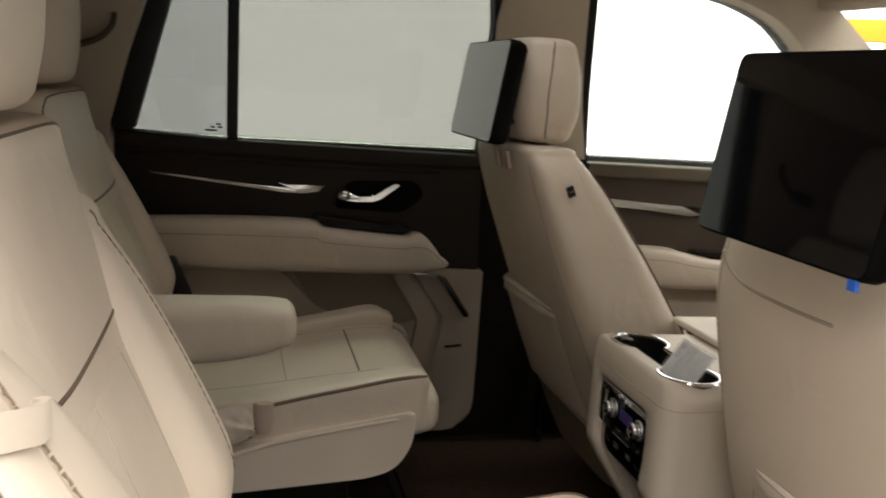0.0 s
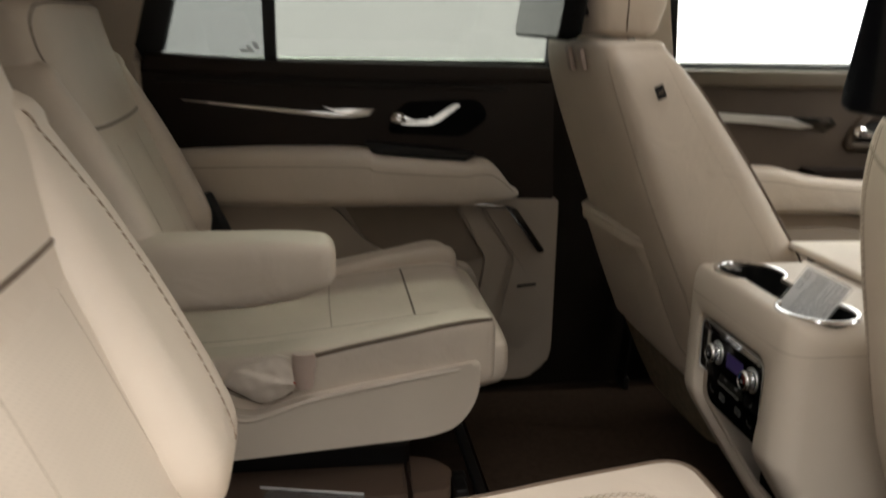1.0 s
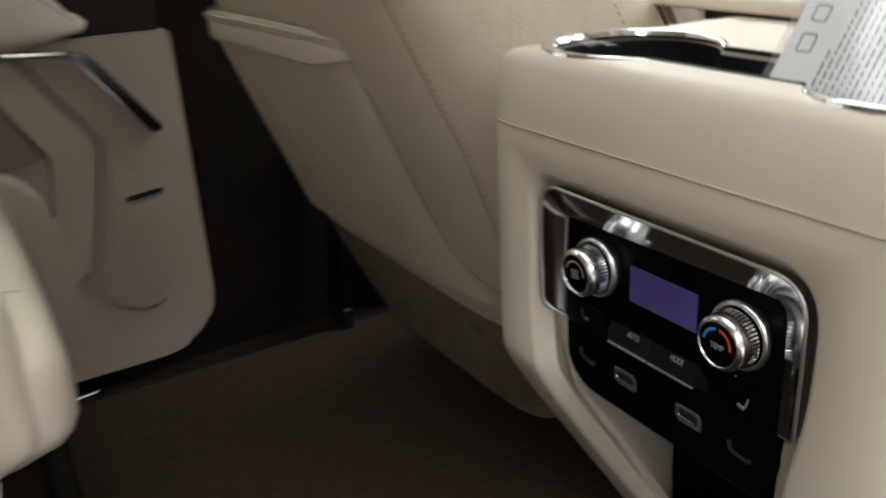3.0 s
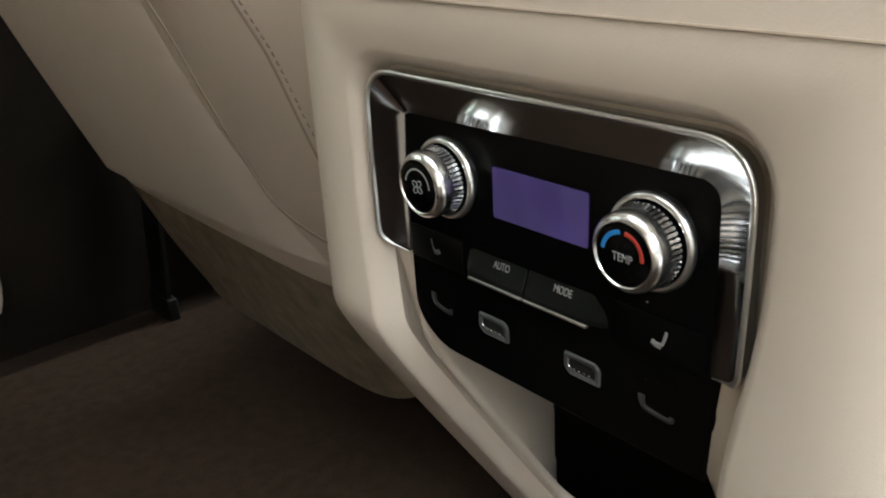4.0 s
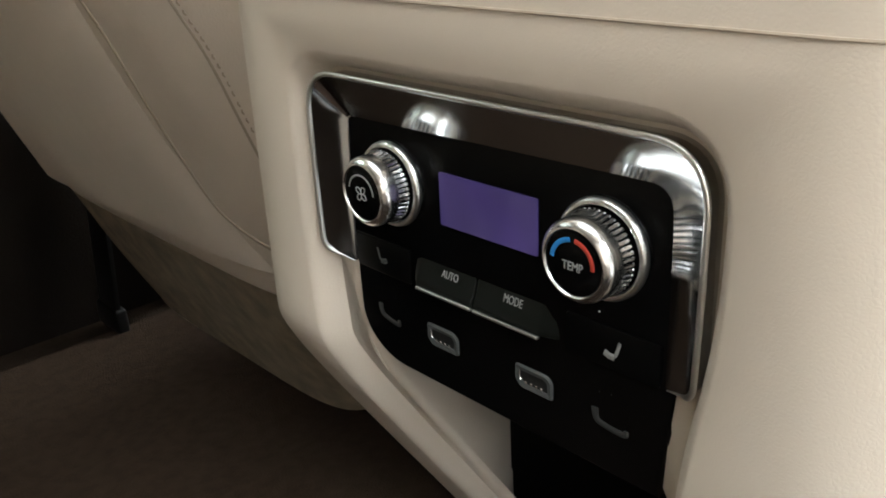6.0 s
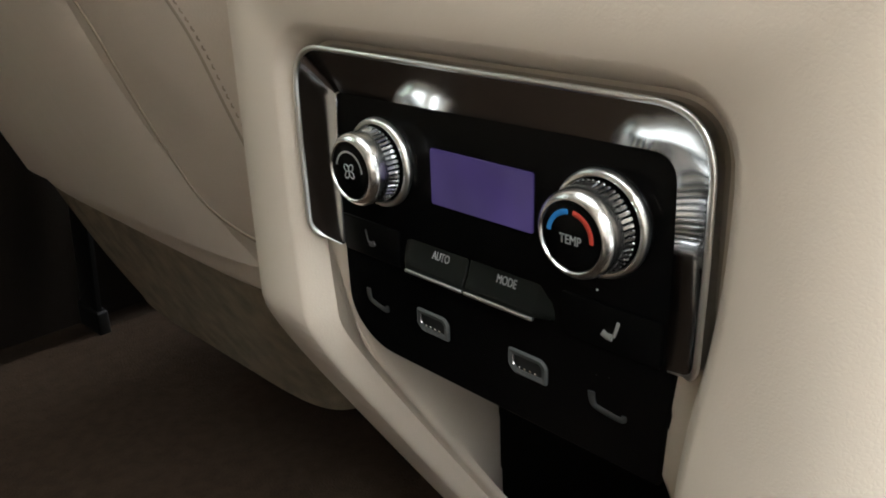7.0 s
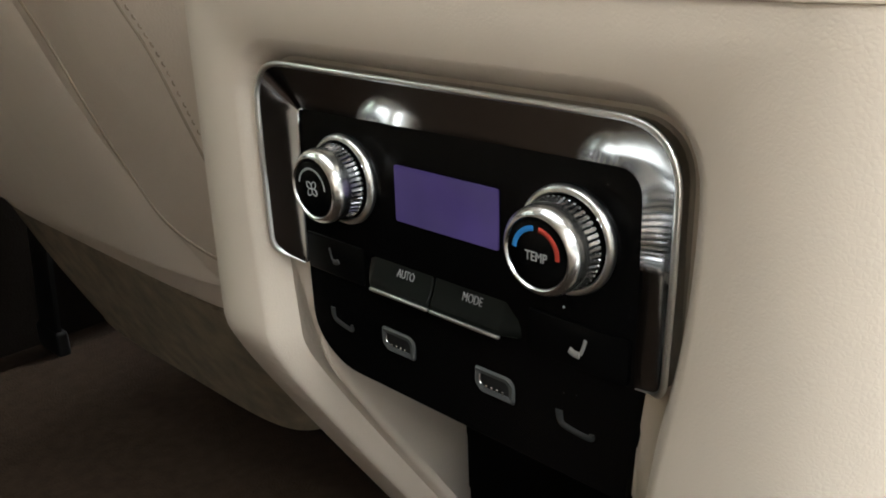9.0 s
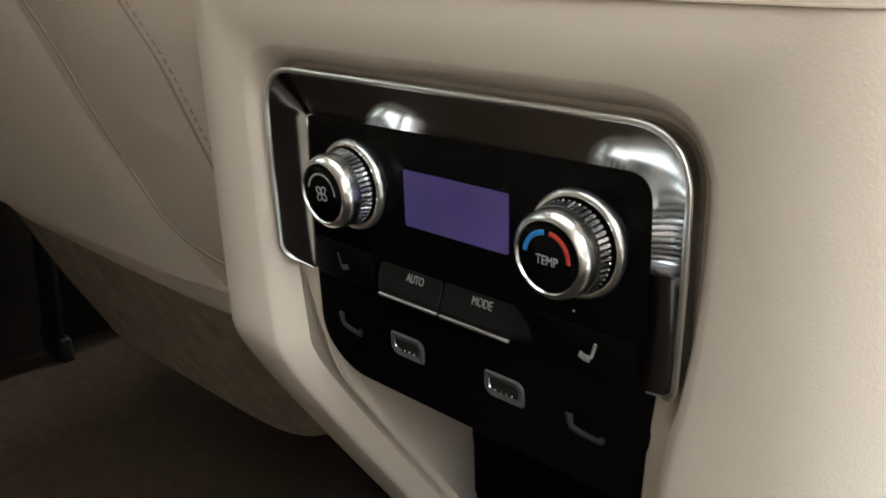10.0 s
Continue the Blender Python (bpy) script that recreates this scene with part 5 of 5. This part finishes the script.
PERF = mat("perforated_cream_leather", (0.55, 0.475, 0.395), 0.5, grain=0.15, grain_size=0.002)
pn = PERF.node_tree
p_co = pn.nodes.new("ShaderNodeTexCoord")
p_v = pn.nodes.new("ShaderNodeTexVoronoi")
p_v.voronoi_dimensions = "2D"
p_v.inputs["Randomness"].default_value = 0.0
p_v.inputs["Scale"].default_value = 190.0
p_sep, p_com = pn.nodes.new("ShaderNodeSeparateXYZ"), pn.nodes.new("ShaderNodeCombineXYZ")
pn.links.new(p_co.outputs["Object"], p_sep.inputs[0])
pn.links.new(p_sep.outputs["Y"], p_com.inputs["X"])
pn.links.new(p_sep.outputs["Z"], p_com.inputs["Y"])
pn.links.new(p_com.outputs[0], p_v.inputs["Vector"])
p_lt = pn.nodes.new("ShaderNodeMath")
p_lt.operation = "LESS_THAN"
p_lt.inputs[1].default_value = 0.17
pn.links.new(p_v.outputs["Distance"], p_lt.inputs[0])
p_mix = pn.nodes.new("ShaderNodeMix")
p_mix.data_type = "RGBA"
p_ramp = next(q for q in pn.nodes if q.bl_idname == "ShaderNodeValToRGB")
p_bsdf = pn.nodes["Principled BSDF"]
pn.links.new(p_lt.outputs[0], p_mix.inputs["Factor"])
pn.links.new(p_ramp.outputs["Color"], p_mix.inputs["A"])
p_mix.inputs["B"].default_value = (0.525, 0.452, 0.375, 1)
pn.links.new(p_mix.outputs["Result"], p_bsdf.inputs["Base Color"])

far_chair = captain_chair(-1, "cream leather second row chair with its armrest down", "second row chairs", True, (0, 0.43, 0))
near_chair = captain_chair(1, "cream leather second row chair with perforated insert beside the open door", "second row chairs", False, (0.115, -0.43, 0))
near_cu = [o for o in near_chair.children if o.name.split(".")[0] == "cushion_top"][0]
stitches("stitching", [near_cu], [(-0.40, -0.31, 0.6), (-0.34, -0.278, 0.6), (-0.293, -0.262, 0.6), (-0.258, -0.253, 0.6), (-0.225, -0.253, 0.6), (-0.207, -0.264, 0.6), (-0.199, -0.288, 0.6), (-0.196, -0.36, 0.6), (-0.196, -0.50, 0.6)], (0, 0, -1), near_chair, 0.0066, 0.006, 0.0005, 0.0034)


# ---- front seats ----
def front_seat(s, label, at):
    """A front seat seen from behind. s: 1 where the cabin's middle lies towards -y."""
    st = thing("front_seat", label, "seat", group="front seats")
    i_ = -s
    rows = [(0.250, 0.054, 0.235, -0.214, 0.214), (0.36, 0.014, 0.240, -0.225, 0.225), (0.44, -0.014, 0.208, -0.226, 0.226), (0.57, -0.064, 0.122, -0.219, 0.219), (0.66, -0.098, 0.056, -0.208, 0.208), (0.72, -0.116, 0.005, -0.196, 0.196), (0.752, -0.122, -0.022, -0.175, 0.175)]
    if s < 0:
        # this one stands more upright, its back reaching further to the rear low down
        rows = [(z, x0 - d, x1, y0, y1) for (z, x0, x1, y0, y1), d in zip(rows, (0.066, 0.065, 0.062, 0.044, 0.028, 0.011, 0.002))]
    shell = part("backrest", body(rows, "z", 34, 60, 5.5, 0.010), LEATHER, st, "cream leather seat back")
    lean = 0.0 if s > 0 else 0.066
    low = part("lower_trim", body([(0.128, 0.107 - lean, 0.25, *sorted((i_ * 0.150, -i_ * 0.165))), (0.160, 0.093 - lean, 0.25, *sorted((i_ * 0.166, -i_ * 0.186))), (0.19, 0.080 - lean, 0.25, *sorted((i_ * 0.182, -i_ * 0.198))), (0.237, 0.061 - lean, 0.235, *sorted((i_ * 0.206, -i_ * 0.210)))], "z", 14, 56, 6.0, 0.008), TAUPE, st, "taupe napped lower back cover")
    # seat-back pocket, its mouth sagging towards the middle
    bpy.context.view_layer.update()
    pocket = bmesh.new()
    cols, rws = 26, 16
    front_, back_ = [], []
    for a in range(cols + 1):
        u = a / cols
        fr, bk_ = [], []
        for b in range(rws + 1):
            v = b / rws
            y = s * (0.204 - 0.316 * u)
            top = 0.462 + 0.003 * math.sin(u * math.pi)
            bot = 0.262 + 0.004 * math.sin(u * math.pi)
            z = bot + (top - bot) * v
            y = y - s * (0.058 * (1 - v) ** 3 + 0.020 * (1 - v)) * u
            ok, loc, _n, _i = shell.ray_cast(Vector((-0.5, y, z)), Vector((1, 0, 0)))
            xr = loc.x if ok else float(np.interp(z, [r[0] for r in rows], [r[1] for r in rows])) + 0.03
            bul = 0.020 * (1 - u) ** 0.5 * min(1.0, 0.35 + u * 4.0) * (0.60 + 0.40 * v)
            fr.append(pocket.verts.new((xr - 0.001 - bul + 0.005 * u ** 8, y, z)))
        front_.append(fr)
    for p, q in zip(front_, front_[1:]):
        for b in range(rws):
            pocket.faces.new((p[b], p[b + 1], q[b + 1], q[b]))
    ext = bmesh.ops.extrude_face_region(pocket, geom=pocket.faces[:])
    bmesh.ops.translate(pocket, verts=[v for v in ext["geom"] if isinstance(v, bmesh.types.BMVert)], vec=(0.024, 0, 0))
    pk = part("pocket", pocket, LEATHER_FLAT, st, "cream seat-back pocket")
    mouth = []
    for a in range(cols + 1):
        u = 1.02 * a / cols
        y, top = s * (0.204 - 0.316 * u), 0.452 + 0.003 * math.sin(u * math.pi)
        ok, loc, _n, _i = shell.ray_cast(Vector((-0.5, y, top)), Vector((1, 0, 0)))
        xr = loc.x if ok else 0.0
        mouth.append((xr - 0.001 - 0.0180 * max(0.0, 1 - u) ** 0.5 * min(1.0, 0.35 + u * 4.0) + 0.0045 * u ** 8, y, top))
    part("pocket_hem", tube(mouth, lambda f: 0.0135 * min(1.0, 0.15 + (1 - f) * 5.0), 16, flat=0.20, up=(1, 0, 0)), LEATHER_FLAT, pk, "rolled pocket hem")
    # corner seams
    ridge = [(-0.4, i_ * 0.168, 0.735), (-0.4, i_ * 0.180, 0.66), (-0.4, i_ * 0.188, 0.53), (-0.4, i_ * 0.193, 0.485), (-0.4, i_ * 0.197, 0.455), (-0.4, i_ * 0.201, 0.425), (-0.4, i_ * 0.2055, 0.40), (-0.4, i_ * 0.2065, 0.37), (-0.4, i_ * 0.206, 0.32), (-0.4, i_ * 0.198, 0.275)]
    sewn("seam", [shell], [(x, y - i_ * 0.0065, z) for x, y, z in ridge], (1, 0, 0), CREASE, st, 0.0012, 60)
    stitches("stitching", [shell], [(x, y - i_ * 0.0025, z) for x, y, z in ridge], (1, 0, 0), st, 0.0042, 0.0027, 0.0005)
    sewn("seam", [shell], [(-0.4, i_ * 0.114, 0.4300), (-0.4, i_ * 0.123, 0.40), (-0.4, i_ * 0.128, 0.364), (-0.4, i_ * 0.134, 0.332), (-0.4, i_ * 0.147, 0.2985), (-0.4, i_ * 0.190, 0.277)], (1, 0, 0), CREASE, st, 0.0022, 50)
    edge_line = [(-0.012, i_ * 0.5, 0.740), (0.042, i_ * 0.5, 0.66), (0.107, i_ * 0.5, 0.57), (0.149, i_ * 0.5, 0.505), (0.192, i_ * 0.5, 0.44), (0.224, i_ * 0.5, 0.36)]
    part("piping", tube([p + Vector((0.0012, i_ * 0.0014, 0)) for p in cast([shell], glide(edge_line, 60), (0, -i_, 0))], 0.0019, 6), SEAM, st, "thin brown piping along the front edge")
    side_row = [(-0.040, i_ * 0.5, 0.735), (0.000, i_ * 0.5, 0.66), (0.059, i_ * 0.5, 0.57), (0.086, i_ * 0.5, 0.529), (0.105, i_ * 0.5, 0.502), (0.123, i_ * 0.5, 0.472), (0.146, i_ * 0.5, 0.43)]
    stitches("stitching", [shell], side_row, (0, -i_, 0), st, 0.0055, 0.0030, 0.00035, material=CREASE)
    part("side_tag", rbox((0.013, 0.004, 0.019), (-0.053, i_ * 0.2115, 0.696), 0.0015, 2, Matrix.Rotation(radians(-24), 4, "Y")), BLACKP, st, "small dark side tag")
    part("tag_mark", rbox((0.008, 0.004, 0.003), (-0.053, i_ * 0.2125, 0.696), 0.0008, 2, Matrix.Rotation(radians(-24), 4, "Y")), SEAM, st)
    if s > 0:
        for y, h in ((-0.012, 0.038), (-0.074, 0.032)):
            part("loop_tab", rbox((0.007, 0.021, h), (-0.124, y, 0.733), 0.003, 3, Matrix.Rotation(radians(-14), 4, "Y")), BUCKLE, st, "small rosy taupe tab on the seat back")
    if s < 0:
        # a sewn tuck sagging across the upper back
        sewn("tuck", [shell], [(-0.4, 0.182, 0.716), (-0.4, 0.136, 0.696), (-0.4, 0.100, 0.688), (-0.4, 0.026, 0.685), (-0.4, -0.047, 0.686)], (1, 0, 0), CREASE, st, 0.0026, 50, sink=0.15)
    # cushion and base under the backrest
    part("cushion", body([(0.27, -0.20, 0.20, 0.22, 0.33), (0.36, -0.23, 0.23, 0.18, 0.34), (0.60, -0.23, 0.23, 0.20, 0.36)], "x", 16, 44, 4.5, 0.03), LEATHER, st, "cream leather cushion")
    part("base", rbox((0.30, 0.30, 0.17), (0.47, 0, 0.085), 0.02), BLACKP, st, "black seat base on rails")
    # headrest
    hr = part("headrest", body([(0.788, -0.118, -0.004, -0.108, 0.108), (0.82, -0.130, 0.002, -0.122, 0.122), (0.88, -0.133, 0.000, -0.126, 0.126), (0.925, -0.126, -0.010, -0.116, 0.116)], "z", 18, 44, 3.6, 0.022), LEATHER, st, "cream leather headrest")
    for q in (-1, 1):
        sewn("piping", [hr], [(-0.068, q * 0.6, 0.775), (-0.076, q * 0.6, 0.85), (-0.068, q * 0.6, 0.94)], (0, -q, 0), SEAM, hr, 0.0018, 30)
    for q in (-0.06, 0.06):
        part("post", tube([(-0.045, q, 0.73), (-0.045, q, 0.80)], 0.006, 10), SATIN, hr)
    # video screen on the headrest
    tilt = Matrix.Translation((-0.158, 0, 0.850) if s > 0 else (-0.163, -0.010, 0.850)) @ Matrix.Rotation(radians(8.5), 4, "Y")
    hh = 0.089 if s > 0 else 0.100
    outl = rounded([(-0.141, -hh), (0.141, -hh), (0.141, hh), (-0.141, hh)], 0.016, 8)
    scr = bmesh.new()
    rr = []
    for d, x in ((0.012, 0.026), (0.004, 0.020), (0.0, 0.010), (0.0, -0.006), (0.0012, -0.009)):
        rr.append([tilt @ Vector((x, y, z)) for y, z in outset(outl, -d)])
    loft(rr, bm=scr)
    screen = part("video_screen", scr, SCREENBLK, st, "black video screen housing on the headrest")
    gl = loft([[tilt @ Vector((x, y, z)) for y, z in outset(outl, -0.003)] for x in (-0.0075, -0.0098)])
    part("screen_glass", gl, GLOSSBLACK, screen, "switched-off glossy glass")
    part("mount", rbox((0.05, 0.16, 0.11), (-0.113, 0, 0.850), 0.012), BLACKP, screen, "black mounting block")
    if s < 0:
        part("tab", rbox((0.004, 0.012, 0.012), tilt @ Vector((-0.006, -0.124, -0.103)), 0.001), BLUE, screen, "small blue protective tab")
    st.location = at
    return st


front_seat(1, "cream leather driver's seat back with screen and pocket", (0, 0.395, 0))
front_seat(-1, "cream leather passenger's seat back with screen", (0.110, -0.395, -0.035))

# ---- floor things ----
mat_bm = prism(rounded([(-0.240, -0.02), (0.10, 0.145), (0.52, 0.145), (0.52, 0.74), (-0.235, 0.74)], [0.03, 0.03, 0.06, 0.06, 0.03]), 0.003, 0.0095, 0.003, axis="z")
solo("floor_mat", mat_bm, MATPILE, "dark brown carpet mat in the rear footwell", "floor mat")
rail = thing("seat_rail_cover", "brown plastic rail cover under the chair with a black latch", "rail cover")
part("cover", prism(rounded([(-0.70, 0.262), (-0.384, 0.273), (-0.381, 0.398), (-0.70, 0.398)], [0.01, 0.004, 0.004, 0.01], 4), 0.004, 0.055, 0.007, 3, axis="z"), RAILCOVER, rail)
part("end_cap", prism(rounded([(-0.376, 0.275), (-0.314, 0.283), (-0.303, 0.345), (-0.330, 0.385), (-0.376, 0.398)], [0.004, 0.008, 0.015, 0.02, 0.004], 5), 0.004, 0.055, 0.006, 3, axis="z"), RAILCOVER, rail)
part("latch", rbox((0.020, 0.030, 0.024), (-0.290, 0.338, 0.036), 0.004), BLACKP, rail, "black latch")
part("latch", rbox((0.022, 0.05, 0.03), (-0.298, 0.29, 0.045), 0.005), BLACKP, rail, "black latch")
part("latch_pin", tube([(-0.300, 0.262, 0.044), (-0.285, 0.262, 0.044)], 0.005, 10), SATIN, rail, "bright metal pin")
rail2 = thing("floor_rail", "black slotted floor rail beside the mat", "rail")
part("track", rbox((0.018, 0.68, 0.010), (-0.251, 0.40, 0.006), 0.003), BLACKP, rail2)
pan_f = prism(rounded([(-0.75, 0.02), (-0.275, 0.02), (-0.275, 0.25), (-0.75, 0.25)], 0.02), 0.004, 0.020, 0.004, axis="z")
solo("floor_panel", pan_f, RAILCOVER, "brown moulded floor panel between the chairs", "floor panel")

bag = thing("plastic_bag", "clear zip bag with white papers lying on the floor", "bag")
random.seed(9)
bgm = bmesh.new()
bm_m = pose(-0.567, 0.184, 0.043, 7, -2, -16.6)
for sgn in (1, -1):
    g = [[bgm.verts.new(bm_m @ Vector((-0.085 + 0.17 * i / 16, -0.12 + 0.24 * j / 20, (0.010 if sgn > 0 else -0.002) * math.sin(math.pi * i / 16) ** 0.4 * math.sin(math.pi * j / 20) ** 0.4 + (0.004 * noise.noise(Vector((i * 0.6, j * 0.6, 1.0))) if sgn > 0 else 0.0)))) for j in range(21)] for i in range(17)]
    for i in range(16):
        for j in range(20):
            bgm.faces.new((g[i][j], g[i + 1][j], g[i + 1][j + 1], g[i][j + 1]))
part("film", bgm, FILM, bag, "crinkled clear film")
part("zip_edge", tube([bm_m @ Vector((-0.085, 0.112, 0.004)), bm_m @ Vector((0.085, 0.112, 0.004))], 0.0022, 6), PAINTW, bag, "white zip edge")
part("paper", rbox((0.13, 0.16, 0.003), bm_m @ Vector((0, -0.02, 0.003)), 0.001, 2, Matrix.Rotation(radians(-10), 4, "Z")), PAPER, bag, "folded white paper")
